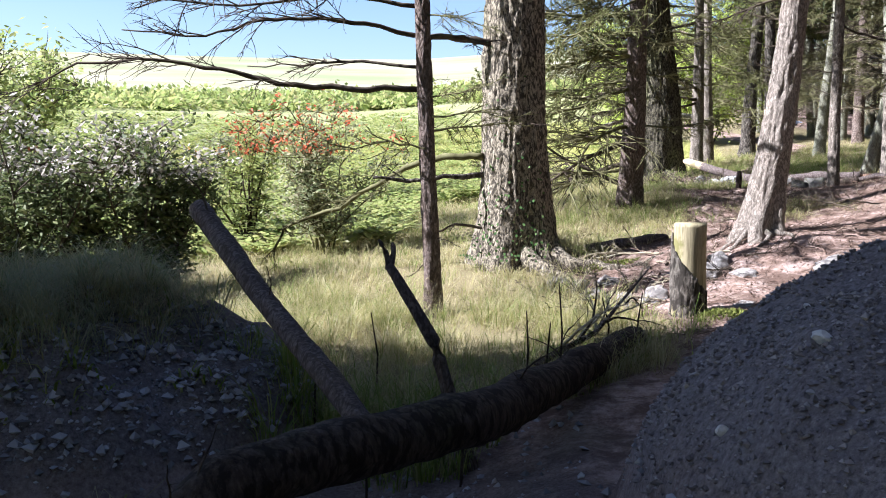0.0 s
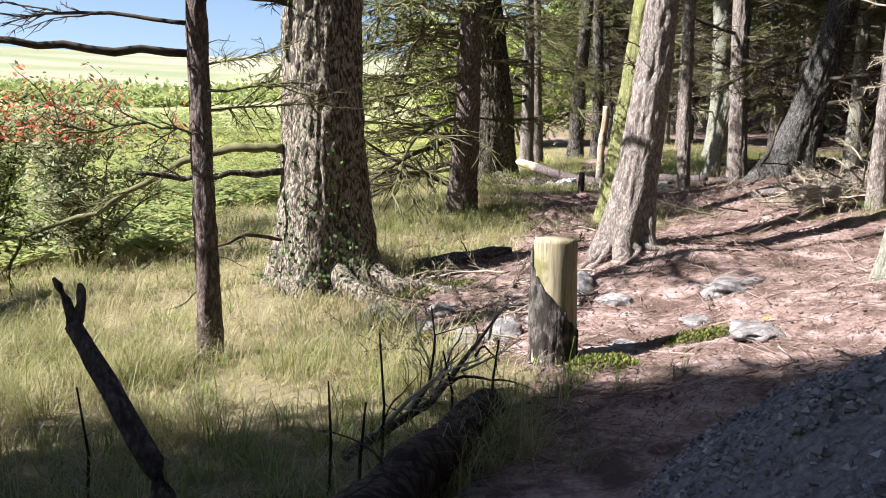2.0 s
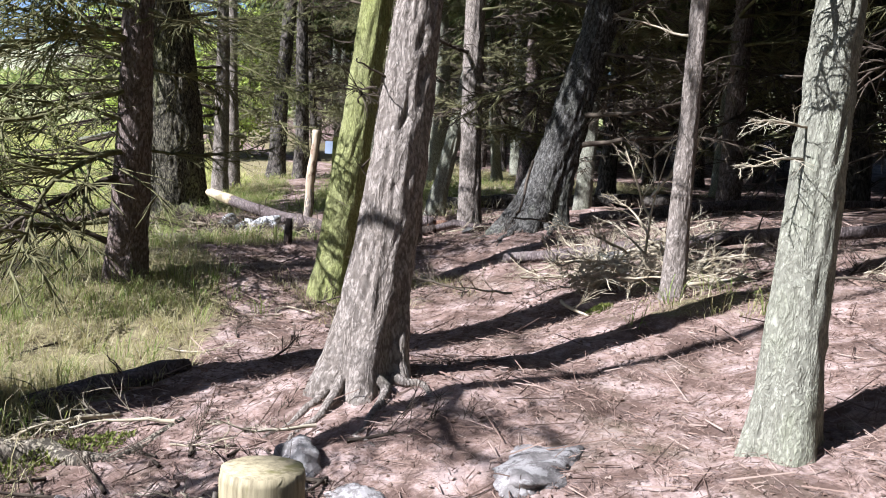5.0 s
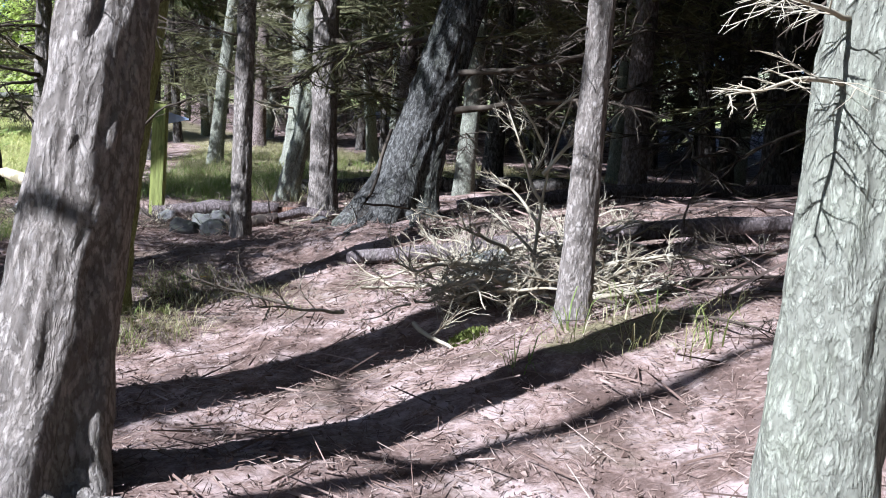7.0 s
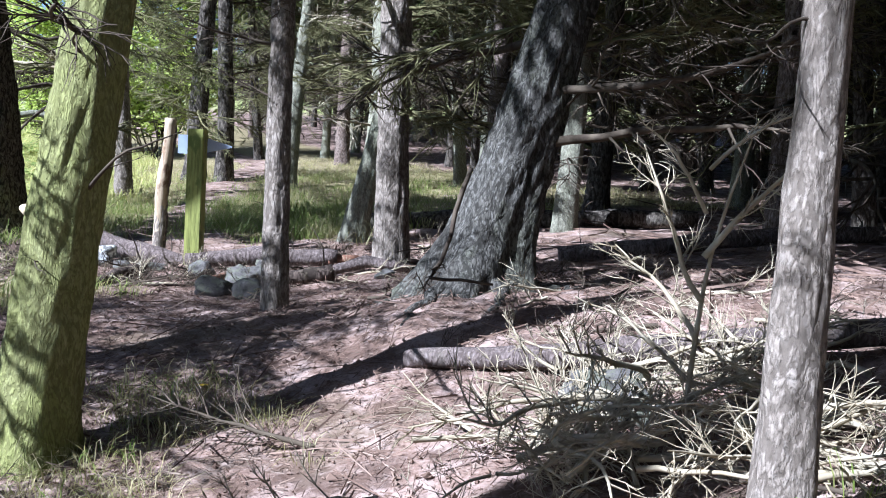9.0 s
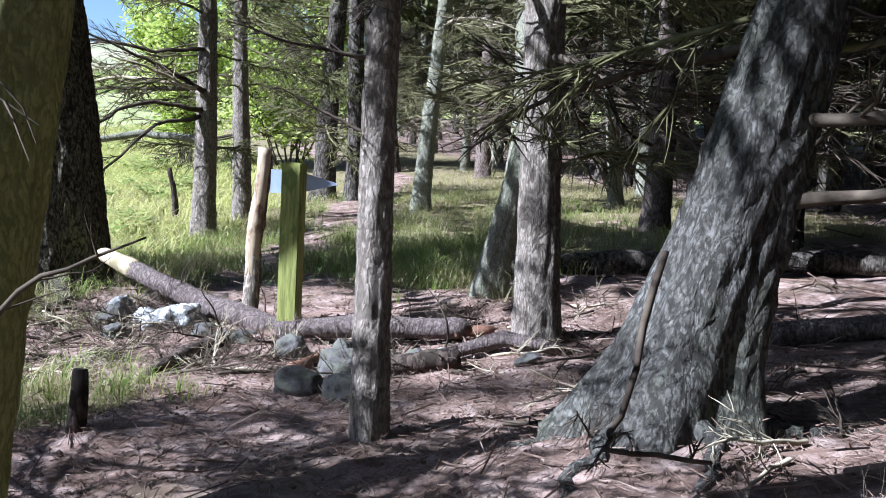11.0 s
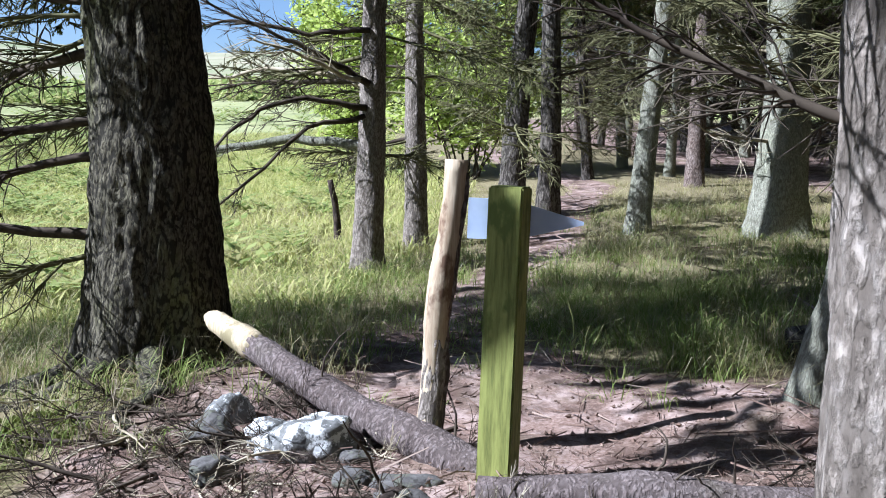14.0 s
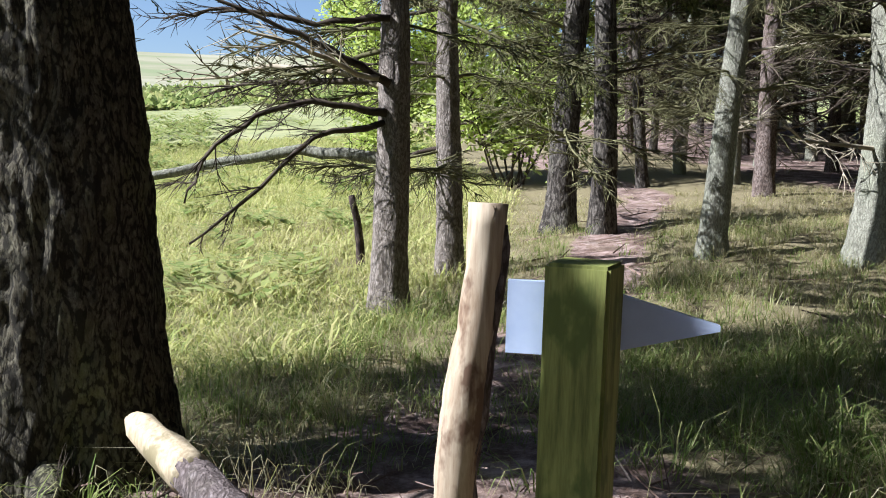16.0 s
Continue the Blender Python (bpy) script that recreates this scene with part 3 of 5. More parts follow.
limb(pole, [(-.1, 7.7, 2.28), (.15, 7.75, 2.28), (.35, 7.8, 2.22)], .018, .014, TWIG_DARK, 2, 505, .3)
limb(pole, [(-.08, 7.6, 1.45), (-.4, 7.5, 1.5), (-.9, 7.4, 1.42)], .009, .003, TWIG_OLIVE, 8, 506, .4)
limb(pole, [(-.08, 7.6, 1.68), (.3, 7.5, 1.72), (.5, 7.5, 1.66)], .009, .003, TWIG_OLIVE, 6, 507, .3)
oldspruce = tree("spruce", (.66, 9.0), (.66, 9.1, 2.76), .62, .5, BARK_BIG, "massive old spruce with flaking bark and ivy at its foot", 13, .42, 5, 150, .016,
     [(DEAD, 2, 2.6, 3.6, 1.0, 1.6, 180, 50), (STUB, 6, .4, 2.6, .2, .4, 180, 120)], CROWN_THIN, 7.0, .7, 12)
limb(oldspruce, [(.36, 8.95, 1.38), (.1, 8.95, 1.38), (-.2, 9.1, 1.33), (-.48, 9.2, 1.2), (-.95, 9.4, .9), (-1.5, 9.6, .7), (-1.63, 9.74, .45)], .035, .01, TWIG_OLIVE, 16, 511, .55)
limb(oldspruce, [(.36, 8.95, 1.22), (0, 8.8, 1.2), (-.3, 8.8, 1.16), (-.6, 8.7, 1.2)], .026, .012, BARK_DARK, 5, 512, .3)
limb(oldspruce, [(.4, 8.9, .75), (.1, 8.8, .78), (-.1, 8.75, .72)], .014, .008, TWIG_DARK, 2, 513, .2)
limb(oldspruce, [(.5, 8.95, 2.35), (.2, 8.9, 2.38), (-.1, 8.9, 2.4)], .035, .025, TWIG_DARK, 3, 514, .3)
roots(oldspruce, .95, 3, .1, BARK_BIG, 520, (-35, -12, -75))
tree("spruce", (2.14, 11.7), (2.24, 11.75, 3.13), .3, .19, BARK_BROWN, "spruce with fine olive lower boughs over grass", 9, .25, 4, 32, .01,
     [(LIVE, 10, 1.3, 3.4, 1.2, 2.0, 190, 60), (DEAD_OLIVE, 12, .4, 3.0, 1.1, 2.0, 180, 60), (DEAD_OLIVE, 5, .8, 3.0, .8, 1.3, 0, 60), (DEAD, 3, .2, .8, 1.2, 1.7, 185, 25), (LIVE, 12, 3.5, 4.9, 1.1, 1.8, 75, 35)], CROWNS[1], 5.0, 1.2, 13)
# its last two bough sets hang high, added to shade the grass to the east
elder = tree("spruce", (3.55, 16.5), (3.44, 16.55, 2.9), .68, .5, BARK_ELDER, "thick old spruce with moss and dark flaking bark", 13, .3, 5, 150, .016,
     [(DEAD, 7, .6, 2.6, 1.2, 2.0, 165, 30), (LIVE, 8, 1.6, 3.6, 1.0, 1.8, 150, 50), (DEAD_OLIVE, 6, .5, 2.6, .9, 1.5, 150, 40), (LIVE, 9, 3.3, 4.6, 1.2, 2.0, -30, 90), (LIVE, 8, 3.0, 4.0, 1.3, 2.0, 185, 50)], CROWNS[2], 4.4, 1.0, 14)
roots(elder, .9, 3, .09, BARK_ELDER, 550, (-120, 200, -85))
edge_spruce = tree("spruce", (4.92, 19.8), (4.93, 19.9, 3.3), .27, .18, BARK_TAN, "straight grey-brown spruce with curving dead boughs at the field edge", 10, .3, 4, 32, .01,
     [(BARE, 4, 1.0, 3.4, 1.2, 2.0, 190, 40), (DEAD, 2, 1.2, 3.2, 1.1, 1.9, 190, 55), (DEAD_OLIVE, 9, 1.0, 3.6, .9, 1.6, 185, 60), (DEAD_OLIVE, 4, 1.0, 3.4, .8, 1.4, 0, 80)], CROWN_THIN, 7.0, .8, 15)
for k, (pts, r0, r1) in enumerate((([(4.9, 19.8, 2.5), (4.5, 19.7, 2.72), (4.1, 19.6, 2.87), (3.5, 19.6, 3.13)], .03, .008), ([(4.88, 19.8, 2.31), (4.4, 19.7, 2.37), (4.03, 19.6, 2.28), (3.7, 19.5, 2.0), (3.58, 19.5, 1.7)], .028, .007),
                                   ([(4.86, 19.8, 2.24), (4.4, 19.6, 2.15), (3.94, 19.5, 1.71), (3.62, 19.4, 1.45)], .024, .007), ([(4.9, 19.8, 2.95), (4.4, 19.9, 2.9), (3.8, 19.9, 2.98), (3.4, 19.9, 2.9)], .026, .007),
                                   ([(4.95, 19.9, 2.0), (4.3, 20.2, 2.05), (3.6, 20.3, 1.92), (2.9, 20.3, 1.75)], .045, .03))):
    limb(edge_spruce, pts, r0, r1, TWIG_DARK if k < 4 else BARK_PALE, 13 if k < 4 else 3, 560 + k, .5)
tree("spruce", (5.56, 21.4), (5.52, 21.5, 3.5), .25, .16, BARK_TAN, "straight grey-brown spruce beside its twin at the field edge", 10, .3, 4, 32, .01,
     [(DEAD_OLIVE, 8, 1.0, 3.6, .9, 1.5, 190, 90), (LIVE, 8, 1.7, 4.0, 1.1, 1.8, 0, 70), (DEAD, 3, 1.0, 2.6, .9, 1.4, 190, 60)], CROWN_THIN, 7.0, .8, 16)
tree("spruce", (7.2, 24.2), (7.38, 24.3, 3.9), .36, .26, BARK_DARK, "dark straight spruce close beside another by the far path", 11, .3, 4, 32, .01,
     [(DEAD_OLIVE, 10, 1.0, 4.0, 1.0, 1.8, 180, 120), (LIVE, 7, 1.6, 4.2, 1.2, 2.0, 180, 80)], CROWN_THIN, 5.6, .75, 17)
tree("spruce", (7.62, 23.9), (7.62, 24.0, 3.9), .3, .22, BARK_DARK, "dark straight spruce close beside another by the far path", 11, .3, 4, 32, .01,
     [(DEAD_OLIVE, 8, 1.0, 4.0, 1.0, 1.6, 0, 120), (DEAD, 4, 1.5, 3.5, .8, 1.4, 0, 90)], CROWN_THIN, 5.6, .75, 18)
tree("spruce", (7.8, 21.2), (8.03, 21.3, 3.5), .25, .17, BARK_PALE, "slim leaning spruce with lichen by the far path", 9, .3, 4, 28, .01,
     [(DEAD_OLIVE, 10, 1.0, 3.6, .8, 1.4, 0, 180), (BARE, 4, .8, 3.0, .6, 1.2, 0, 180)], CROWN_THIN, 5.4, .75, 19)
tree("spruce", (8.87, 20.3), (8.87, 20.4, 3.5), .52, .36, BARK_PALE, "stout spruce with pale sunlit lichen bark and shaded foot", 12, .35, 5, 40, .012,
     [(DEAD_OLIVE, 8, 1.2, 3.6, .9, 1.6, 0, 180), (BARE, 3, .8, 2.4, .8, 1.4, 180, 90)], CROWNS[0], 4.2, .75, 20)
leaner = tree("spruce", (2.58, 8.25), (2.82, 8.35, 2.5), .3, .2, BARK_TAN, "leaning brown spruce with a root-flared foot on the path", 10, .55, 5, 90, .011,
     [(STUB, 9, .5, 2.6, .15, .4, 0, 180), (DEAD_OLIVE, 3, 1.7, 4, .5, .8, 60, 100)], CROWNS[0], 5.2, .8, 21)
roots(leaner, .5, 4, .03, BARK_TAN, 530, (-150, -100, -60, 180))
tree("spruce", (3.36, 10.75), (3.6, 10.8, 2.5), .27, .21, BARK_MOSS, "slim spruce covered in yellow-green moss and lichen", 9, .3, 4, 80, .008,
     [(STUB, 5, .3, 2.0, .2, .45, 0, 180), (DEAD, 3, 1.3, 2.6, .6, 1.0, 180, 70)], CROWNS[1], 5.2, .8, 22)
tree("spruce", (4.74, 8.8), (4.86, 8.88, 2.45), .135, .1, BARK_TAN, "thin pale spruce pole beside a heap of dead brushwood", 7.5, .3, 4, 56, .005,
     [(STUB, 4, .8, 2.4, .15, .3, 0, 180), (BARE, 3, 1.2, 2.8, .4, .7, 0, 120)], CROWNS[0], 5.2, .8, 23)
tree("spruce", (3.66, 6.85), (3.87, 6.92, 2.4), .23, .17, BARK_PALE, "slim spruce with pale green sunlit bark", 9, .5, 4, 80, .008,
     [(BARE, 5, .8, 2.6, .3, .7, 150, 60), (DEAD_OLIVE, 5, 1.6, 3.4, .5, .9, 0, 180)], CROWNS[0], 5.2, .8, 24)
heavy = tree("spruce", (5.48, 11.55), (5.98, 11.55, 2.6), .4, .29, BARK_GREY, "heavy dark spruce leaning over a grey lichened foot", 11, .7, 5, 100, .014,
     [(DEAD, 8, .6, 2.6, .9, 1.5, 200, 120), (DEAD_OLIVE, 8, 1.0, 3.2, .8, 1.4, 0, 180), (STUB, 5, .3, 1.4, .3, .6, 200, 120)], CROWNS[2], 4.2, .8, 25)
roots(heavy, .6, 4, .05, BARK_GREY, 540, (-140, -95, 170, -50))
limb(heavy, [(5.3, 11.3, 1.75), (5.0, 11.0, 1.35), (4.9, 10.9, 1.3), (5.15, 10.8, 1.28)], .012, .006, TWIG_DARK, 3, 541, .2)
tree("spruce", (4.69, 12.23), (4.72, 12.33, 2.56), .135, .12, BARK_TAN, "slim upright spruce pole with mottled grey bark", 8, .12, 4, 60, .006,
     [(DEAD, 3, .9, 1.6, .35, .6, 180, 60), (STUB, 4, .5, 1.8, .1, .2, 0, 180), (DEAD_OLIVE, 4, 2.0, 3.6, .6, 1.0, 0, 180)], CROWNS[1], 5.2, .8, 26)
tree("spruce", (5.98, 13.6), (5.99, 13.7, 2.66), .23, .21, BARK_TAN, "dark upright spruce beside a pale leaning one", 9, .25, 4, 72, .009,
     [(DEAD, 6, 1.0, 3.0, .7, 1.3, 0, 180), (DEAD_OLIVE, 8, .8, 3.4, .8, 1.5, 0, 100)], CROWNS[2], 5.0, .9, 27)
tree("spruce", (6.3, 15.1), (6.66, 15.18, 2.5), .22, .15, BARK_PALE, "pale leaning spruce with lichened bark", 9, .3, 4, 64, .009,
     [(DEAD_OLIVE, 6, 1.2, 3.4, .7, 1.2, 0, 180), (STUB, 3, .4, 1.6, .2, .4, 0, 180)], CROWNS[0], 5.2, .8, 28)

# the wood beyond: a few kinds, set out with gaps
far_kinds = []
for i, (mat, w) in enumerate(((BARK_PALE, .26), (BARK_DARK, .3), (BARK_BROWN, .22), (BARK_DARK, .2), (BARK_PALE, .24), (BARK_BROWN, .26))):
    bx, by = 30 + 4 * i, 30.0
    r = random.Random(i)
    far_kinds.append(tree("spruce", (bx, by), (bx + r.uniform(-.15, .2), by + .1, float(height(bx, by)) + 2.6), w, w * .72, mat,
                          "spruce in the shaded wood with bare dead lower boughs", 10, .3, 4, 16, .01,
                          [(WHORLS, 9, .7, 4.4, 1.2, 1.9, 0, 180), (LIVE, 3, 2.6, 4.4, 1.0, 1.7, 0, 180)], CROWNS[i % 3] if i < 4 else CROWN_THIN, 3.5 if i < 4 else 5, 1.0 if i < 4 else .7, 60 + i, group="trees of the wood"))
placed = [(o.location.x, o.location.y) for o in scene.objects if o.name.startswith("spruce")]
r = random.Random(5)
for k in range(4000):
    if len(placed) > 250:
        break
    x, y = r.uniform(5.2, 27), r.uniform(-3, 46)
    # every fifth try: unseen trees behind the start, added to block sky light
    if k % 5 == 0:
        x, y = r.uniform(-4, 14), r.uniform(-13, -3.5)
    if x < np.interp(y, [-13, -4, -3.4, 4, 6.5, 9, 12, 16, 22, 30, 44], [-5, -3, 3.5, 4.6, 6.2, 6.6, 7.0, 8.2, 9.6, 9.5, 13]):
        continue
    if min(math.hypot(x - a, y - b) for a, b in placed) < 1.3:
        continue
    placed.append((x, y))
    s = r.uniform(.85, 1.2)
    copy_thing(r.choice(far_kinds[:4] if y < 17 or x > 15 else far_kinds[3:]), pose(x, y, float(height(x, y)) - .03, r.uniform(-3, 3), r.uniform(-3, 4), r.uniform(0, 360)) @ Matrix.Diagonal((s, s, s, 1)))
# unseen trees behind and left of the start, added to shade the gully
for x, y, s in ((-4.6, 1.4, 1.1), (-5.2, 3.6, .95), (-8.2, 4.2, 1.0), (-5.6, -1.0, 1.2), (-7.4, .6, 1.2), (-.6, -5, 1.1), (-6.6, 3.1, .9), (3.4, -3.4, 1.1), (-6.9, 4.9, .95), (-5.9, 2.3, .9)):
    copy_thing(far_kinds[1], pose(x, y, float(height(x, y)) - .03, 0, 0, 40 * x) @ Matrix.Diagonal((s, s, s, 1)))

# unseen tall thin-crowned trees, added west of the meadow to dapple the path
dapple = tree("spruce", (-8.2, 12.3), (-8.1, 12.3, 3.0), .28, .22, BARK_BROWN, "unseen tall spruce with a thin high crown, added to cast dapple", 14, .3, 4, 16, .01,
     [(LIVE, 6, 7.0, 8.6, .8, 1.3, 0, 180)], CROWN_THIN, 7.6, .42, 81)
for x, y, s in ((-9.6, 17.2, 1.2),):
    copy_thing(dapple, pose(x, y, float(height(x, y)) - .03, 0, 0, 70 * y) @ Matrix.Diagonal((s, s, s, 1)))


# ---------------- logs, posts, stones ----------------
def on(x, y, up=0.0):
    return Vector((x, y, float(height(x, y)) + up))


def log(name, pts, radii, mat, label, sides=18, lumpy=.05, stubs=0, seed=3, category="log"):
    """A fallen stem through the given points, with snapped stubs."""
    root = new(name)
    root.matrix_basis = pose(*pts[0])
    s = Shape(seed)
    fine, rad = [], []
    for a, b, ra, rb in zip(pts[:-1], pts[1:], radii[:-1], radii[1:]):
        n = max(3, int((Vector(b) - Vector(a)).length / .07))
        for i in range(n):
            u = i / n
            w = noise.noise(Vector(a).lerp(Vector(b), u) * 3 + Vector((seed, 0, 0)))
            fine.append(Vector(a).lerp(Vector(b), u) - Vector(pts[0]) + Vector((0, 0, .25 * ra * w)))
            rad.append((ra + (rb - ra) * u) * (1 + .12 * w))
    fine.append(Vector(pts[-1]) - Vector(pts[0]))
    rad.append(radii[-1])
    s.tube(fine, rad, sides, True, lumpy)
    s.make("stem", mat, root)
    for i in range(stubs):
        k = s.r.randrange(1, len(fine) - 1)
        a = s.r.uniform(0, 360)
        ln = s.r.uniform(.15, .4)
        linked("stub", s.r.choice(STUB), root, Matrix.Translation(fine[k]) @ pose(0, 0, 0, 0, s.r.uniform(-70, -10), a) @ Matrix.Diagonal((ln, ln, ln, 1)))
    return tagged(root, label, category)


log("fallen_log", [on(-1.0, 1.95, .2), Vector((-.575, 2.55, .62)), Vector((.07, 3.45, .54)), Vector((.26, 4.0, .44)), on(1.1, 5.75, .02)], [.05, .085, .1, .1, .07], BARK_ROT,
    "dark rotting log lying along the shaded gully", 22, .06, 5, 4)
log("leaning_log", [Vector((-.22, 3.08, .6)), Vector((-.72, 4.05, .87)), Vector((-1.2, 5.0, 1.17))], [.042, .045, .052], BARK_LOG, "bare grey stem leaning up against the gully bank", 14, .06, 3, 5)
log("dead_snag", [on(.14, 4.16, -.08), Vector((-.038, 4.25, .658)), Vector((-.15, 4.32, .84)), Vector((-.2355, 4.38, .968))], [.034, .03, .025, .02], BARK_LOG, "dark forked dead snag standing in the grass", 10, .1, 1, 6, "snag")
log("broken_branch", [on(.5, 5.36, .04), on(.85, 5.6, .14), Vector((1.2, 5.85, .78))], [.022, .013, .004], BARK_LOG, "broken dead branch propped in the grass", 9, .1, 4, 7, "branch")
broken = scene.objects["broken_branch"]
for k in range(9):
    u = .15 + .09 * k
    ln = .55 - .03 * k
    linked("twig", STUB[k % 4] if k % 2 else BARE[k % 4], broken, Matrix.Translation(Vector((.7 * u, .49 * u, .04 + .38 * u * u))) @ pose(0, 0, 0, 40 * k, -38 + 9 * (k % 4), 20 + 16 * (k % 5)) @ Matrix.Diagonal((ln, ln, ln, 1)))
log("dead_snag", [on(3.68, 12.7, -.05), on(3.7, 12.72, .22)], [.04, .03], BARK_ROT, "short black broken stub by the grass", 9, .15, 0, 71, "snag")
log("dead_snag", [on(4.87, 22.5, -.05), on(4.83, 22.5, .4), on(4.76, 22.5, .72)], [.045, .035, .03], BARK_ROT, "broken dark dead stem in the meadow", 9, .15, 2, 72, "snag")
for i, (x, y, h) in enumerate(((.42, 5.05, .4), (.5, 4.9, .34), (.07, 3.98, .38), (-.3, 3.75, .4), (-.35, 5.2, .45), (.9, 5.5, .35), (.62, 5.3, .5), (-.6, 4.6, .4), (1.1, 5.7, .3))):
    log("withered_plant", [on(x, y, -.04), on(x + .01, y, h * .5), on(x + .03 * math.sin(i), y, h)], [.006, .005, .003], BARK_ROT, "thin dry stem standing in the grass", 6, .1, 0, 73 + i, "plant")
fork = scene.objects["dead_snag"]
for k, (tip, r0) in enumerate((((-.282, 4.4, 1.08), .014), ((-.222, 4.4, 1.066), .016))):
    s = Shape(520 + k)
    foot = Vector((-.234, 4.378, .95)) - fork.matrix_basis.translation
    s.tube([foot.lerp(Vector(tip) - fork.matrix_basis.translation, u) + Vector((.012 * math.sin(3 * u), 0, 0)) for u in (0, .3, .6, .85, 1)], [r0, r0 * .95, r0 * .8, r0 * .7, r0 * .3], 8, True, .15)
    s.make("prong", BARK_LOG, fork)

# barkless-ended log by the old spruce
rootlog = log("felled_log", [Vector((4.03, 15.84, 1.125)), Vector((4.4, 15.3, .99)), Vector((4.86, 14.72, .87))], [.062, .072, .078], BARK_LOG, "felled spruce log with a stripped pale end beside a post", 22, .04, 2, 8)
bare = Shape(9)
bare.tube([Vector((3.83, 16.13, 1.2)) + Vector((.22, -.32, -.08)) * u - Vector((4.03, 15.84, 1.125)) for u in (-.05, .1, .35, .6, .85, 1.0)], [.03, .05, .053, .06, .066, .06], 20, True, .09)
bare.make("bare_end", WOOD_PALE, rootlog)["label"] = "stripped pale wood end"

log("fallen_log", [on(4.72, 14.3, .06), on(5.15, 14.1, .1), on(5.68, 13.86, .07)], [.05, .065, .055], BARK_LOG, "short reddish broken log lying across the path edge", 16, .08, 4, 10)
log("fallen_log", [on(4.95, 13.45, .03), on(5.45, 13.35, .06)], [.05, .06], BARK_ROT, "short dark log on the litter", 14, .08, 2, 11)
log("fallen_log", [on(4.75, 10.75, .03), on(5.14, 10.2, .08), on(5.9, 9.55, .1), on(7.2, 8.6, .1)], [.04, .05, .05, .04], BARK_LOG, "long thin pale log behind a heap of brushwood", 12, .05, 5, 12)
log("fallen_log", [on(6.9, 12.9, .06), on(8.2, 12.2, .1), on(9.8, 11.6, .1)], [.06, .06, .05], BARK_LOG, "long log lying in the shaded wood", 12, .05, 4, 13)
log("fallen_log", [on(6.6, 15.9, .06), on(8.2, 15.4, .1), on(9.6, 14.6, .1)], [.1, .1, .08], BARK_DARK, "mossy log lying in the shaded wood", 12, .05, 4, 14)


def stump():
    root = new("tree_stump")
    p = on(1.58, 6.47, -.12)
    root.matrix_basis = pose(*p)
    tagged(root, "upright sawn stump with yellow-green bare wood and grey bark", "stump")
    s = Shape(15)
    hgt = .985 - p.z
    s.tube([(-.0, 0, hgt * u) for u in (0, .12, .25, .4, .55, .7, .85, .97, 1.0)], [.135, .12, .112, .108, .105, .104, .103, .103, .099], 32, True, .025)
    s.make("trunk", WOOD_STUMP, root)
    b = Shape(16)
    n = 40
    for j, u in enumerate(np.linspace(0, .9, 14)):
        for i in range(n + 1):
            th = radians(150 + 190 * i / n)
            edge = .012 * noise.noise((i * .5, j * .6, 1))
            rr = (.135 - .03 * min(1, u * 4)) + .012 + edge
            b.v.append((rr * math.cos(th), rr * math.sin(th), hgt * u * (1 - .62 * (i / n)) + .05 * noise.noise((i * .45, 0, 3))))
    for j in range(13):
        for i in range(n):
            a = j * (n + 1) + i
            b.f.append((a, a + 1, a + n + 2, a + n + 1))
    bk = b.make("bark", BARK_DARK, root)
    bk["label"] = "dark grey peeling bark"
    sol = bk.modifiers.new("thick", "SOLIDIFY")
    sol.thickness, sol.offset = .012, -1


stump()


def box_mesh(name, size, mat, parent, m, bevel=.006):
    bm = bmesh.new()
    bmesh.ops.create_cube(bm, size=1, matrix=Matrix.Diagonal((*size, 1)))
    bmesh.ops.bevel(bm, geom=bm.edges[:], offset=bevel, segments=2, affect="EDGES")
    bmesh.ops.transform(bm, matrix=m, verts=bm.verts)
    me = bpy.data.meshes.new(name)
    bm.to_mesh(me)
    bm.free()
    me.materials.append(mat)
    ob = new(name, me)
    ob.parent = parent
    return ob


def waymark():
    root = new("waymark_post")
    p = on(4.845, 14.6, -.1)
    root.matrix_basis = pose(*p, 0, .8, -30)
    tagged(root, "square green-stained wooden waymark post with a pointed white arrow board", "signpost")
    hgt = 1.9 - p.z
    box_mesh("post", (.116, .116, hgt), WOOD_POST, root, pose(0, 0, hgt / 2), .006)
    prof = [(-.155, -.068), (-.01, -.068), (.23, -.006), (.23, .004), (-.01, .068), (-.155, .068)]
    bm = bmesh.new()
    vs = [bm.verts.new((x, 0, z)) for x, z in prof]
    fc = bm.faces.new(vs)
    ex = bmesh.ops.extrude_face_region(bm, geom=[fc])
    bmesh.ops.translate(bm, verts=[v for v in ex["geom"] if isinstance(v, bmesh.types.BMVert)], vec=(0, .018, 0))
    bmesh.ops.recalc_face_normals(bm, faces=bm.faces[:])
    bmesh.ops.transform(bm, matrix=Matrix.Translation((0, .06, hgt - .115)) @ pose(0, 0, 0, 0, 0, 14), verts=bm.verts)
    me = bpy.data.meshes.new("arrow_board")
    bm.to_mesh(me)
    bm.free()
    me.materials.append(SIGN_SKY_TINT)
    ob = new("arrow_board", me)
    ob.parent = root
    ob["label"] = "white pointed arrow board"


waymark()


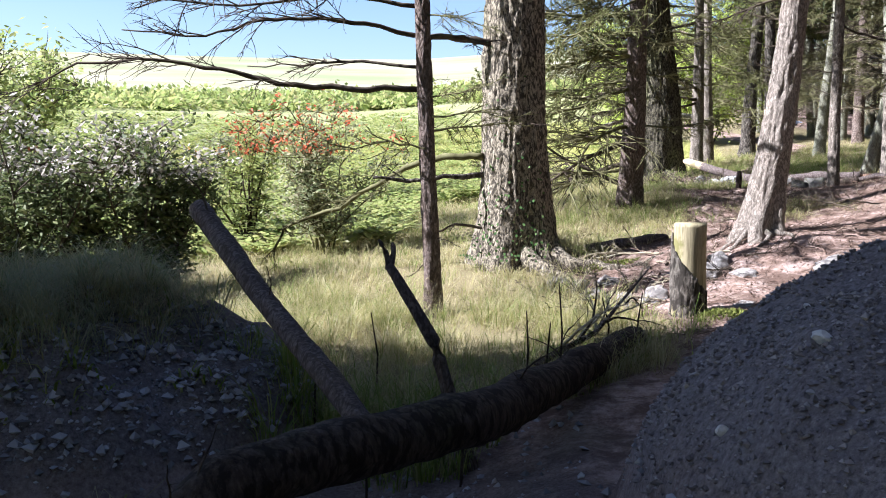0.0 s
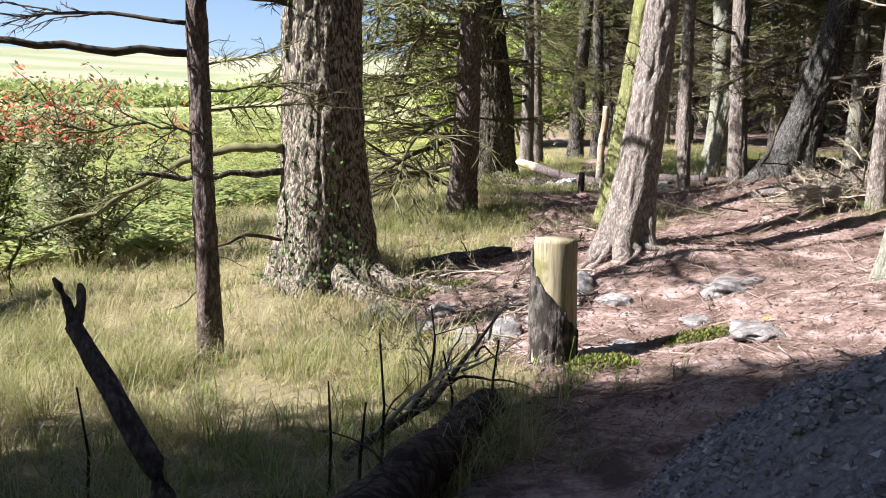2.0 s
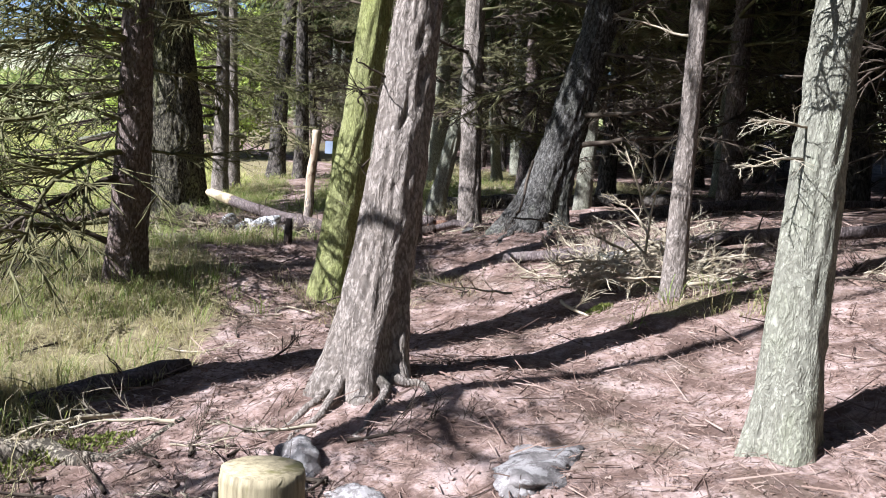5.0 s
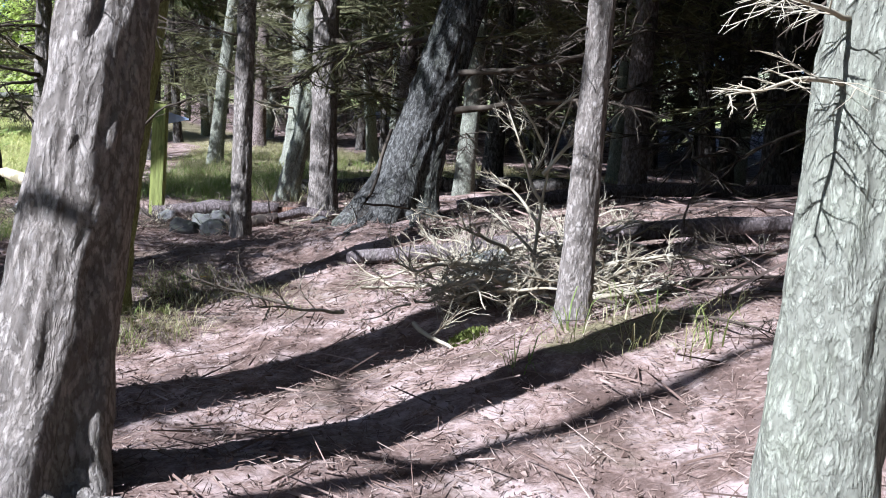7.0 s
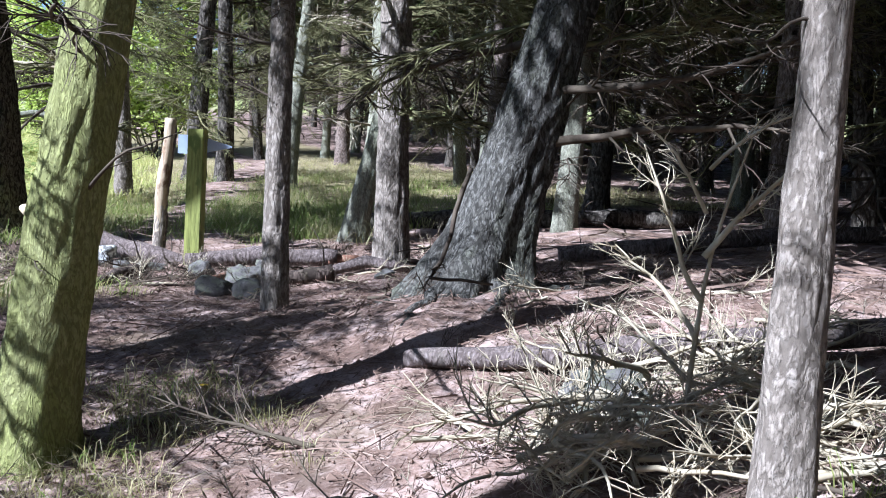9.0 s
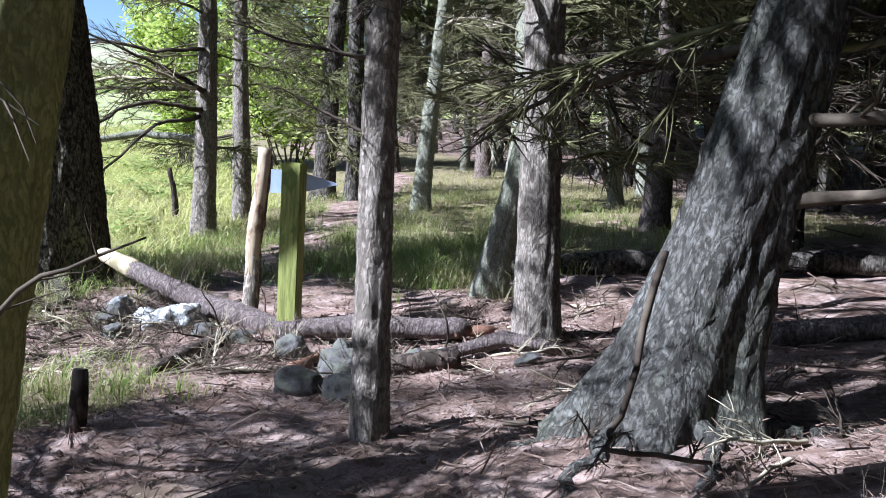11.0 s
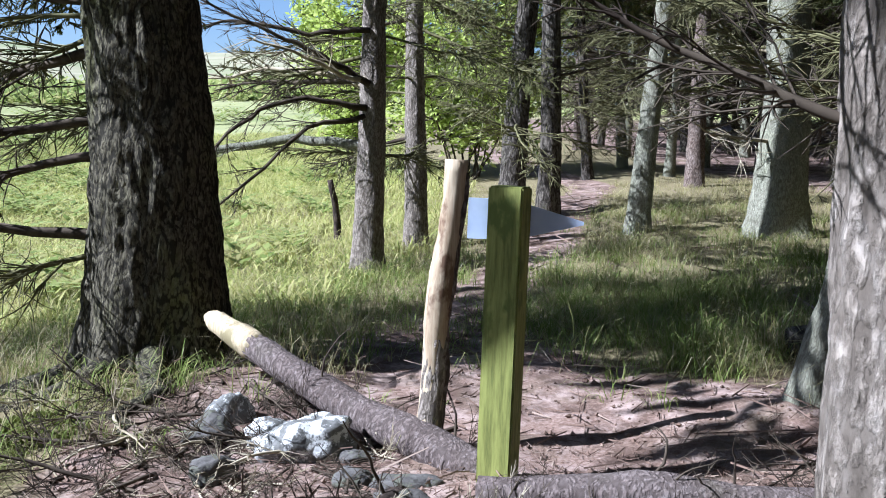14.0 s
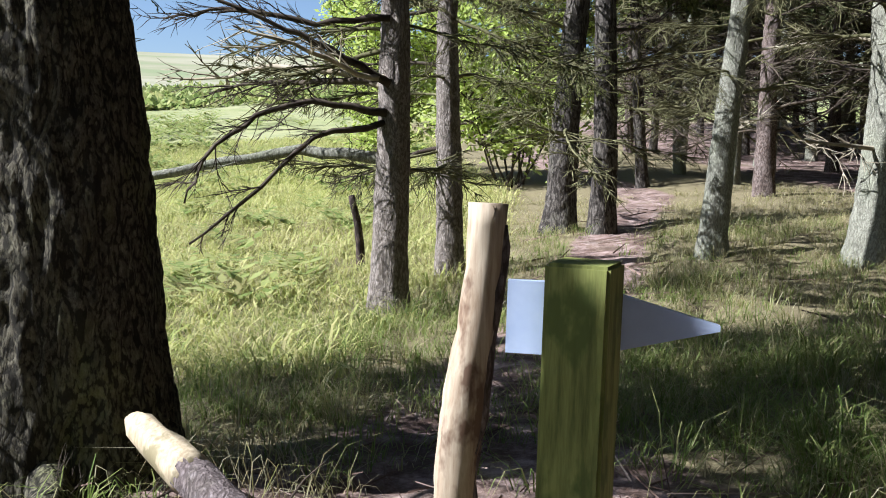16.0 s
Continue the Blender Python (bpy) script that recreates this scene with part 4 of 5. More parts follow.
def stripped_post():
    root = new("stripped_post")
    p = on(4.66, 15.03, -.1)
    root.matrix_basis = pose(*p)
    tagged(root, "peeled round wooden stake leaning slightly beside a log", "post")
    s = Shape(17)
    hgt = 1.975 - p.z
    zs = np.linspace(0, 1, 26)
    s.tube([(.1 * u + .008 * math.sin(9 * u), .03 * u, hgt * u) for u in zs], [.05 - .007 * u + .003 * math.sin(13 * u) for u in zs], 20, True, .06)
    s.make("stake", WOOD_STRIP, root)
    # bark still clings to one side, and all round the foot
    b = Shape(18)
    b.tube([(.1 * u + .024 + .005 * math.sin(23 * u) + .008 * math.sin(9 * u), .03 * u - .004, hgt * u) for u in zs[:25]], [(.032 - .005 * u) * (1 - .5 * max(0, u - .7)) for u in zs[:25]], 18, True, .16)
    b.make("bark", BARK_LOG, root)["label"] = "remaining brown bark"
    c = Shape(19)
    c.tube([(.1 * u + .002 + .008 * math.sin(9 * u), .03 * u - .002, hgt * u) for u in zs[:12]], [.052 - .009 * (k / 11) ** 2 for k in range(12)], 18, True, .12)
    c.make("bark", BARK_TAN, root)["label"] = "greenish split bark round the foot"


stripped_post()


def rock(x, y, size, mat, label, seed, sink=.3, z=None, category="stone", name="stone"):
    bm = bmesh.new()
    bmesh.ops.create_icosphere(bm, subdivisions=4, radius=1)
    r = random.Random(seed)
    off = Vector((r.uniform(-9, 9), r.uniform(-9, 9), r.uniform(-9, 9)))
    planes = [(Vector((r.gauss(0, 1), r.gauss(0, 1), r.gauss(0, 1))).normalized(), r.uniform(.55, .85)) for _ in range(9)]
    for v in bm.verts:
        c = v.co.copy()
        for n, dd in planes:
            k = c.dot(n) - dd
            if k > 0:
                c -= n * k * .85
        c *= 1 + .22 * noise.noise(c * 2 + off) + .1 * noise.noise(c * 5 + off) + .04 * noise.noise(c * 12 + off)
        v.co = Vector((c.x * size[0], c.y * size[1], c.z * size[2]))
    me = bpy.data.meshes.new(name)
    bm.to_mesh(me)
    bm.free()
    me.materials.append(mat)
    me.shade_smooth()
    ob = new(name, me)
    zz = float(height(x, y)) if z is None else z
    ob.matrix_basis = pose(x, y, zz + size[2] * (1 - 2 * sink) * .8, 0, 0, r.uniform(0, 360))
    return tagged(ob, label, category)


rock(4.24, 15.15, (.2, .15, .14), ROCK_LICHEN, "grey boulder blotched with white lichen beside a log", 1, .3)
rock(4.08, 15.3, (.1, .1, .09), ROCK_LICHEN, "small boulder blotched with white lichen", 2, .3)
for i, (x, y, a, b, c) in enumerate(((4.75, 13.95, .13, .1, .09), (4.95, 13.75, .1, .08, .06), (4.62, 13.2, .12, .1, .1), (4.8, 13.0, .14, .1, .12), (5.2, 13.8, .09, .07, .05), (4.5, 14.4, .1, .07, .06), (3.85, 15.35, .12, .09, .09), (4.55, 14.65, .12, .08, .05))):
    rock(x, y, (a, b, c), ROCK, "grey stone half sunk in litter among broken logs", 20 + i, .35)
for i, (x, y, a, b, c) in enumerate(((2.85, 7.2, .3, .17, .07), (2.2, 7.35, .14, .1, .08), (2.55, 6.35, .3, .14, .05), (1.95, 6.6, .2, .12, .05), (2.45, 6.75, .16, .1, .05))):
    rock(x, y, (a, b, c), ROCK_PALE, "grey gritstone set into the trodden path", 40 + i, .78)
for i, (x, y, a, b, c) in enumerate(((1.35, 7.3, .13, .1, .09), (1.55, 7.25, .12, .1, .1), (1.78, 7.32, .12, .1, .09), (1.15, 7.55, .13, .1, .08), (2.0, 7.55, .15, .11, .1), (2.12, 7.72, .14, .11, .1), (.95, 8.05, .26, .17, .15), (1.3, 7.95, .12, .1, .07))):
    rock(x, y, (a, b, c), ROCK_PALE, "pale grey stone bedded in the root ridge", 140 + i, .45)
for i, (x, y, a, b, c) in enumerate(((4.92, 13.5, .17, .13, .14), (5.02, 13.95, .08, .07, .07), (5.2, 14.0, .09, .07, .08), (5.35, 13.75, .08, .06, .05), (5.5, 13.65, .1, .07, .06), (4.38, 14.75, .09, .07, .05), (4.42, 15.02, .08, .06, .04), (3.9, 14.9, .1, .08, .07), (3.95, 15.55, .11, .08, .1), (5.75, 13.2, .08, .06, .05))):
    rock(x, y, (a, b, c), ROCK_LICHEN if i in (4, 8) else ROCK, "rough stone with white lichen among the broken wood", 160 + i, .35)
log("rotten_log", [on(1.25, 9.02, .02), on(1.6, 9.12, .04), on(2.05, 9.3, .02)], [.04, .055, .04], BARK_LOG, "low rotten log lying in the trunk's shade", 14, .2, 3, 90)
log("rotten_log", [on(4.0, 13.75, .02), on(4.25, 14.1, .05), on(4.5, 14.45, .03)], [.03, .045, .035], BARK_ROT, "dark rotten branch half sunk in litter", 10, .2, 3, 91)
log("split_wood", [on(4.65, 13.55, .02), on(4.88, 13.8, .03)], [.022, .03], RED_WOOD, "splintered red-brown heartwood on the ground", 7, .3, 0, 92, "wood")
log("split_wood", [on(5.62, 13.88, .06), on(5.82, 13.8, .05)], [.045, .02], RED_WOOD, "splintered orange end of a broken log", 7, .35, 0, 93, "wood")
log("fallen_log", [on(5.35, 13.55, .04), on(5.75, 13.5, .06), on(6.0, 13.3, .03)], [.03, .04, .03], BARK_LOG, "short grey branch beside the broken logs", 10, .12, 2, 94)
log("fallen_log", [on(2.55, 15.1, .02), on(3.0, 14.6, .03), on(3.3, 14.25, .03)], [.02, .025, .02], BARK_LOG, "pale branch lying in the grass edge", 9, .12, 2, 95)
rock(5.0, 9.75, (.2, .12, .11), ROCK, "pale grey stone under the brushwood", 61, .3)
for i, (x, y, s) in enumerate(((.57, 3.3, .035), (.72, 2.55, .04), (.95, 2.5, .05), (.5, 2.4, .03), (1.05, 2.9, .02), (.85, 3.1, .018))):
    rock(x, y, (s * .6, s * .5, s * .4), STONE_WHITE, "small white quartz stone on the dark bank", 70 + i, .25)

# brushwood heap: many bleached sticks
brush = new("brushwood_heap")
brush.matrix_basis = pose(*on(4.98, 9.5))
tagged(brush, "tangled heap of bleached dead sticks on the litter", "brushwood")
r = random.Random(8)
for i in range(95):
    x, y = r.gauss(0, .34), r.gauss(0, .22)
    ln = r.uniform(.25, .7)
    m = Matrix.Translation((x, y, float(height(4.98 + x, 9.5 + y)) - brush.matrix_basis.translation.z + r.uniform(.01, .14))) @ pose(0, 0, 0, r.uniform(0, 360), r.uniform(-22, 12), r.uniform(0, 360)) @ Matrix.Diagonal((ln, ln, ln, 1))
    linked("stick", r.choice(BARE), brush, m)
for cx, cy, n, sx, sy in ((4.9, 13.9, 55, .5, .35), (3.9, 15.4, 60, .5, .35), (1.5, 7.9, 50, .5, .4), (5.6, 10.5, 24, .6, .5), (3.5, 14.5, 55, .55, .5), (5.9, 12.6, 20, .6, .5), (6.4, 14.4, 20, .6, .6), (5.9, 8.6, 24, .6, .4), (2.9, 10.3, 14, .5, .4)):
    heap = new("stick_litter")
    heap.matrix_basis = pose(*on(cx, cy))
    tagged(heap, "loose dead sticks strewn on the litter", "sticks")
    for i in range(n):
        x, y, ln = r.gauss(0, sx), r.gauss(0, sy), r.uniform(.2, .6)
        linked("stick", r.choice(DEAD + BARE[:2]), heap, Matrix.Translation((x, y, float(height(cx + x, cy + y)) - heap.matrix_basis.translation.z + .01)) @ pose(0, 0, 0, r.uniform(0, 360), r.uniform(-8, 4), r.uniform(0, 360)) @ Matrix.Diagonal((ln, ln, ln, 1)))
snag = new("dead_sapling")
snag.matrix_basis = pose(*on(5.08, 9.5, -.05))
tagged(snag, "thin bleached dead sapling standing in the brushwood", "sapling")
s = Shape(33)
s.tube(s.wander((0, 0, 0), (0.03, 0, 1), 1.0, 10, .12), [.011 - .0008 * i for i in range(11)], 6)
s.make("stem", TWIG_PALE, snag)
for i in range(6):
    ln = r.uniform(.3, .6)
    linked("branch", BARE[i % 4], snag, Matrix.Translation((.02, 0, .2 + .13 * i)) @ pose(0, 0, 0, 0, r.uniform(-60, -15), r.uniform(0, 360)) @ Matrix.Diagonal((ln, ln, ln, 1)))


# ---------------- grass, bracken, shrubs, litter ----------------
def blades(name, pts, mat, label, length, width, lean, seed, per=10, radius=.05, kind="stuff", category="grass"):
    """One mesh of curved blades in tufts at the given points."""
    g = np.random.RandomState(seed)
    n = len(pts) * per
    c = np.repeat(pts, per, 0)
    a = g.uniform(0, 2 * np.pi, n)
    rr = radius * np.sqrt(g.uniform(0, 1, n))
    root = np.stack([c[:, 0] + rr * np.cos(a), c[:, 1] + rr * np.sin(a)], -1)
    z = height(root[:, 0], root[:, 1]) - .01
    size = np.repeat(g.uniform(.55, 1.2, len(pts)), per) * g.uniform(.6, 1.15, n)
    L = g.uniform(length[0], length[1], n) * size
    b = a + g.normal(0, .7, n)
    k = g.uniform(lean[0], lean[1], n)
    w = g.uniform(width[0], width[1], n)
    dx, dy = np.cos(b), np.sin(b)
    sx, sy = -dy * w / 2, dx * w / 2
    def level(u, out, taper):
        x = root[:, 0] + dx * L * out
        y = root[:, 1] + dy * L * out
        zz = z + L * u
        return [np.stack([x + sx * taper, y + sy * taper, zz], -1), np.stack([x - sx * taper, y - sy * taper, zz], -1)]
    l0 = level(0, 0, 1)
    l1 = level(.5 * (1 - .2 * k), .22 * k, .9)
    l2 = level(.86 - .35 * k, .62 * k, .55)
    tip = level(.98 - .75 * k, 1.0 * k, 0)[0]
    v = np.stack([l0[0], l0[1], l1[0], l1[1], l2[0], l2[1], tip], 1).reshape(-1, 3)
    base = np.arange(n) * 7
    quads = np.concatenate([np.stack([base, base + 1, base + 3, base + 2], -1), np.stack([base + 2, base + 3, base + 5, base + 4], -1)])
    tris = np.stack([base + 4, base + 5, base + 6], -1)
    me = bpy.data.meshes.new(name)
    me.from_pydata(v.tolist(), [], quads.tolist() + tris.tolist())
    me.materials.append(mat)
    return tagged(new(name, me), label, category, kind=kind)


def scatter(n, x0, x1, y0, y1, seed, weight):
    g = np.random.RandomState(seed)
    p = np.stack([g.uniform(x0, x1, n), g.uniform(y0, y1, n)], -1)
    return p[g.uniform(0, 1, n) < weight(p[:, 0], p[:, 1])]


def litter_weight(x, y):
    return np.clip(1.05 - turf_at(x, y), .1, 1) * (1 - smooth(.05, .3, bank_right(x, y)))


def turf_weight(x, y):
    patch = .5 + .5 * np.sin(1.9 * x + 1.3 * np.sin(1.4 * y)) * np.sin(1.6 * y + np.sin(2.1 * x))
    return turf_at(x, y) ** 1.5 * (.45 + .55 * patch) * (1 - smooth(.02, .1, bank_left(x, y)) * smooth(.72, .6, bank_left(x, y)))


def green_weight(x, y):
    w = .22 * turf_at(x, y)
    for a, b, s in ((6.3, 17.4, 1.2), (-.3, 4.6, .6), (.3, 5.2, .6), (1.6, 6.0, .35), (3.3, 13.3, .6), (4.4, 18.6, 1.3), (2.2, 11.2, .7), (3.7, 15.6, .5), (3.8, 17.8, 1.2), (3.8, 14.3, .3), (3.5, 13.4, .5)):
        w = w + np.exp(-((x - a) ** 2 + (y - b) ** 2) / s ** 2) * np.clip(turf_at(x, y) + .25, 0, 1)
    return np.clip(w, 0, 1)


blades("dry_grass", scatter(11000, -5, 9.5, 4.4, 14, 1, turf_weight), GRASS_DRY, "tufts of pale dry moor grass", (.08, .25), (.0025, .005), (.5, 1.3), 1, 18, .08)
blades("dry_grass", scatter(16000, -8, 13, 14, 28, 2, turf_weight), GRASS_DRY, "tufts of pale dry moor grass", (.07, .24), (.003, .006), (.5, 1.3), 2, 15, .1)
blades("green_grass", scatter(7000, -4, 9, 4.2, 14, 3, green_weight), GRASS_GREEN, "lush green grass tufts", (.1, .28), (.003, .006), (.4, 1.1), 3, 14, .06)
blades("green_grass", scatter(8000, -4, 10, 14, 24, 4, green_weight), GRASS_GREEN, "lush green grass tufts", (.1, .28), (.003, .006), (.5, 1.25), 4, 18, .08)
blades("dead_grass", scatter(2600, -4.2, -.6, 3.2, 6.6, 5, lambda x, y: smooth(.5, .64, bank_left(x, y))), GRASS_DRY, "long withered grass on the gully bank", (.1, .28), (.0025, .005), (.6, 1.2), 5, 14, .08)
blades("green_grass", scatter(60, -.8, .2, 4.1, 4.9, 6, lambda x, y: 0 * x + 1), GRASS_GREEN, "bright green grass tuft by the log", (.2, .36), (.005, .009), (.3, .9), 6, 22, .06)
blades("meadow_grass", scatter(26000, -14, 8, 18, 46, 7, lambda x, y: (x < np.interp(y, EDGE_Y, EDGE_X) - .2) * 1.0), MEADOW, "sunlit yellow-green meadow growth", (.12, .36), (.008, .02), (.6, 1.35), 7, 9, .25)

def bank_top(x, y):
    return smooth(.42, .6, bank_left(x, y)) * smooth(3.0, 3.6, y)


def near_meadow(x, y):
    patch = np.sin(2.9 * x + 1.7 * np.sin(2.2 * y)) * np.sin(2.6 * y + 1.5 * np.sin(3.1 * x))
    return turf_at(x, y) * smooth(-.1, .7, patch) * (bank_left(x, y) < .02)


blades("tall_grass", scatter(2600, -3.2, 1.9, 4.6, 9.5, 8, near_meadow), GRASS_DRY, "tall bleached grass tufts with drooping tips", (.2, .46), (.0022, .0042), (.5, 1.35), 8, 22, .07)
blades("tall_grass", scatter(700, -2.6, 1.9, 4.7, 9.0, 9, near_meadow), GRASS_GREEN, "tall green grass among bleached tufts", (.16, .4), (.003, .005), (.5, 1.3), 9, 12, .06)
blades("tall_grass", scatter(2400, 2.2, 7.5, 14.5, 22, 10, near_meadow), GRASS_DRY, "tall bleached grass tufts beside the far path", (.18, .42), (.0025, .005), (.6, 1.4), 10, 18, .08)
blades("tall_grass", scatter(1500, 5.0, 8.5, 15.5, 20, 18, near_meadow), GRASS_GREEN, "tall green grass tufts beside the far path", (.2, .42), (.003, .006), (.6, 1.4), 18, 20, .08)
# the crest's shade is put into this grass by a darker leaf colour
blades("bank_grass", scatter(2300, -4.2, -.6, 3.2, 6.6, 14, bank_top), LEAF_GREY, "dark shaded grass hanging over the gully bank", (.16, .42), (.003, .006), (.8, 1.6), 14, 14, .07)
blades("bank_grass", scatter(130, -1.75, -.75, 2.0, 3.4, 15, lambda x, y: 0 * x + 1), GRASS_DRY, "withered rootlets and grass in the gully", (.1, .3), (.0025, .005), (.7, 1.5), 15, 12, .06)
blades("path_grass", scatter(260, 3.1, 4.2, 10.1, 11.3, 19, lambda x, y: (np.sin(6 * x) * np.sin(5 * y) > -.2) * .8), GRASS_DRY, "sparse dry grass at the path edge", (.06, .2), (.002, .004), (.6, 1.4), 19, 12, .07)
blades("path_grass", scatter(70, 3.1, 4.2, 10.1, 11.3, 20, lambda x, y: (np.sin(6 * x) * np.sin(5 * y) > 0) * .8), GRASS_GREEN, "sparse green grass at the path edge", (.06, .2), (.0025, .005), (.5, 1.3), 20, 10, .05)
blades("bank_weed", scatter(60, -1.9, -.9, 3.0, 4.3, 16, lambda x, y: (np.sin(5 * x) * np.sin(6 * y) > .1) * 1.0), GRASS_GREEN, "small green weeds on the gully bank", (.06, .16), (.008, .016), (.4, 1.2), 16, 10, .05)


def crumbs(name, pts, size, mat, label, seed):
    """Small angular clods and pebbles, eight faces each, in one mesh."""
    g = np.random.RandomState(seed)
    n = len(pts)
    s = g.uniform(size[0], size[1], n) * g.uniform(.3, 1, n)
    z = height(pts[:, 0], pts[:, 1])
    c = np.stack([pts[:, 0], pts[:, 1], z + s * .2], -1)
    ax = np.array([(1, 0, 0), (0, 1, 0), (-1, 0, 0), (0, -1, 0), (0, 0, 1), (0, 0, -1)], float)
    a = g.uniform(0, 6.28, n)
    ca, sa = np.cos(a), np.sin(a)
    k = ax[None] * g.uniform(.6, 1.3, (n, 6, 1)) * s[:, None, None]
    k = k + g.normal(0, .18, (n, 6, 3)) * s[:, None, None]
    k = np.stack([k[..., 0] * ca[:, None] - k[..., 1] * sa[:, None], k[..., 0] * sa[:, None] + k[..., 1] * ca[:, None], k[..., 2] * .75], -1)
    v = (c[:, None] + k).reshape(-1, 3)
    b = np.arange(n)[:, None, None] * 6
    f = (b + np.array([(0, 1, 4), (1, 2, 4), (2, 3, 4), (3, 0, 4), (1, 0, 5), (2, 1, 5), (3, 2, 5), (0, 3, 5)])[None]).reshape(-1, 3)
    me = bpy.data.meshes.new(name)
    me.from_pydata(v.tolist(), [], f.tolist())
    me.materials.append(mat)
    return tagged(new(name, me), label, "soil", kind="stuff")


crumbs("soil_crumbs", scatter(48000, .3, 3.4, .6, 4.5, 21, lambda x, y: smooth(.1, .35, bank_right(x, y))), (.004, .014), SOIL, "dark gritty clods on the earth bank", 21)
crumbs("soil_crumbs", scatter(26000, -3.6, 1.0, 1.8, 5, 22, lambda x, y: np.maximum(smooth(.02, .2, bank_left(x, y)) * smooth(.66, .5, bank_left(x, y)), .08 * (x < .6))), (.006, .034), SHALE_SKYLIT, "grey crumbling shale and earth of the gully", 22)
crumbs("grit", scatter(20000, 1.2, 7, 5.4, 16, 23, lambda x, y: litter_weight(x, y)), (.004, .018), LITTER, "grit and cone scales on the path", 23)


def sticks(name, pts, mat, label, length, width, seed, category="litter"):
    """Needles and bits of twig lying about, as small prisms in one mesh."""
    g = np.random.RandomState(seed)
    n = len(pts)
    a = g.uniform(0, 2 * np.pi, n)
    L = g.uniform(length[0], length[1], n) * g.uniform(.4, 1, n)
    w = g.uniform(width[0], width[1], n)
    d = np.stack([np.cos(a), np.sin(a)], -1)
    s = np.stack([-np.sin(a), np.cos(a)], -1)
    p0, p1 = pts - d * L[:, None] / 2, pts + d * L[:, None] / 2
    lift0, lift1 = g.uniform(0, .015, n), g.uniform(0, .03, n) * (1 + 2 * (L > .15))
    vs = []
    for p, lift, tp in ((p0, lift0, 1), (p1, lift1, .6)):
        z = height(p[:, 0], p[:, 1]) + lift
        for k, up in ((-1, 0), (1, 0), (0, 1)):
            q = p + s * (k * w * tp / 2)[:, None]
            vs.append(np.stack([q[:, 0], q[:, 1], z + up * w * tp], -1))
    v = np.stack(vs, 1).reshape(-1, 3)
    b = np.arange(n) * 6
    f = np.concatenate([np.stack([b, b + 3, b + 5, b + 2], -1), np.stack([b + 1, b + 2, b + 5, b + 4], -1), np.stack([b, b + 1, b + 4, b + 3], -1)])
    me = bpy.data.meshes.new(name)
    me.from_pydata(v.tolist(), [], f.tolist())
    me.materials.append(mat)
    return tagged(new(name, me), label, category, kind="stuff")


sticks("needle_litter", scatter(70000, .8, 7, 5, 15, 11, litter_weight), LITTER, "brown needle and twig litter on the floor", (.015, .07), (.0016, .0038), 11)
sticks("fallen_twigs", scatter(4200, .8, 8, 5.4, 18, 12, litter_weight), LITTER, "scattered dead twigs on the litter", (.08, .3), (.003, .007), 12)
sticks("fallen_twigs", scatter(900, 5.6, 14, 6, 26, 13, litter_weight), LITTER, "scattered dead twigs in the wood", (.2, 1.0), (.005, .016), 13)


def shrub(name, x, y, rad, tall, leaf_mat, label, n, size, seed, extra=None, share=0.0, stems=9, stem_mat=TWIG_DARK, category="shrub", thick=.012):
    """Stems that fork, with leaves gathered on their ends."""
    root = new(name)
    root.matrix_basis = pose(*on(x, y))
    tagged(root, label, category)
    st, lv, ex = Shape(seed), Shape(seed + 1), Shape(seed + 2)
    r = st.r
    ends = []
    for i in range(stems):
        a = r.uniform(0, 2 * math.pi)
        q = r.random() ** .5
        d = Vector((math.cos(a) * rad * q / tall, math.sin(a) * rad * q / tall, 1))
        w = st.wander((r.uniform(-.1, .1) * rad, r.uniform(-.1, .1) * rad, -.05), d, tall * r.uniform(.75, 1.05), 8, .16)
        st.tube(w, [thick * tall * (1 - .1 * k) for k in range(9)], 5)
        for k in range(2, 9):
            for _ in range(3):
                d2 = Vector((r.uniform(-1, 1), r.uniform(-1, 1), r.uniform(-.2, .8)))
                w2 = st.wander(w[k], d2, rad * r.uniform(.2, .55), 4, .25)
                st.tube(w2, [.005 * tall, .004 * tall, .003 * tall, .002 * tall, .001 * tall], 3, False)
                ends += w2[1:]
    for i in range(n):
        e = r.choice(ends) + Vector((r.gauss(0, .06), r.gauss(0, .06), r.gauss(0, .05))) * rad
        dd = Vector((r.uniform(-1, 1), r.uniform(-1, 1), r.uniform(-.8, .6)))
        tgt = ex if (extra and r.random() < share and e.z > tall * .68) else lv
        tgt.leaf(e, dd, size * r.uniform(.6, 1.3), size * .45, Vector((r.uniform(-1, 1), r.uniform(-1, 1), 1)))
    st.make("stem", stem_mat, root)
    tagged(lv.make("foliage", leaf_mat, root), kind="stuff")
    if extra:
        tagged(ex.make("flower_head", extra, root), kind="stuff")
    return root


shrub("willowherb_thicket", -3.7, 8.8, 1.1, 1.75, LEAF_DARK, "dark leafy thicket topped with white seed down", 11000, .07, 301, SEED_WHITE, .36, 18)
shrub("willowherb_thicket", -2.65, 9.2, .75, 1.55, LEAF_DARK, "dark leafy thicket topped with white seed down", 8000, .07, 304, SEED_WHITE, .42, 16)
shrub("willowherb_thicket", -4.6, 10.0, 1.1, 1.5, LEAF_DARK, "dark leafy thicket topped with white seed down", 5000, .08, 307, SEED_WHITE, .12, 14)
shrub("rowan_bush", -1.3, 11.0, .85, 1.62, LEAF_GREY, "low rowan bush with greyish leaves and red tips", 5200, .06, 310, LEAF_RED, .34, 13, TWIG_OLIVE, thick=.007)
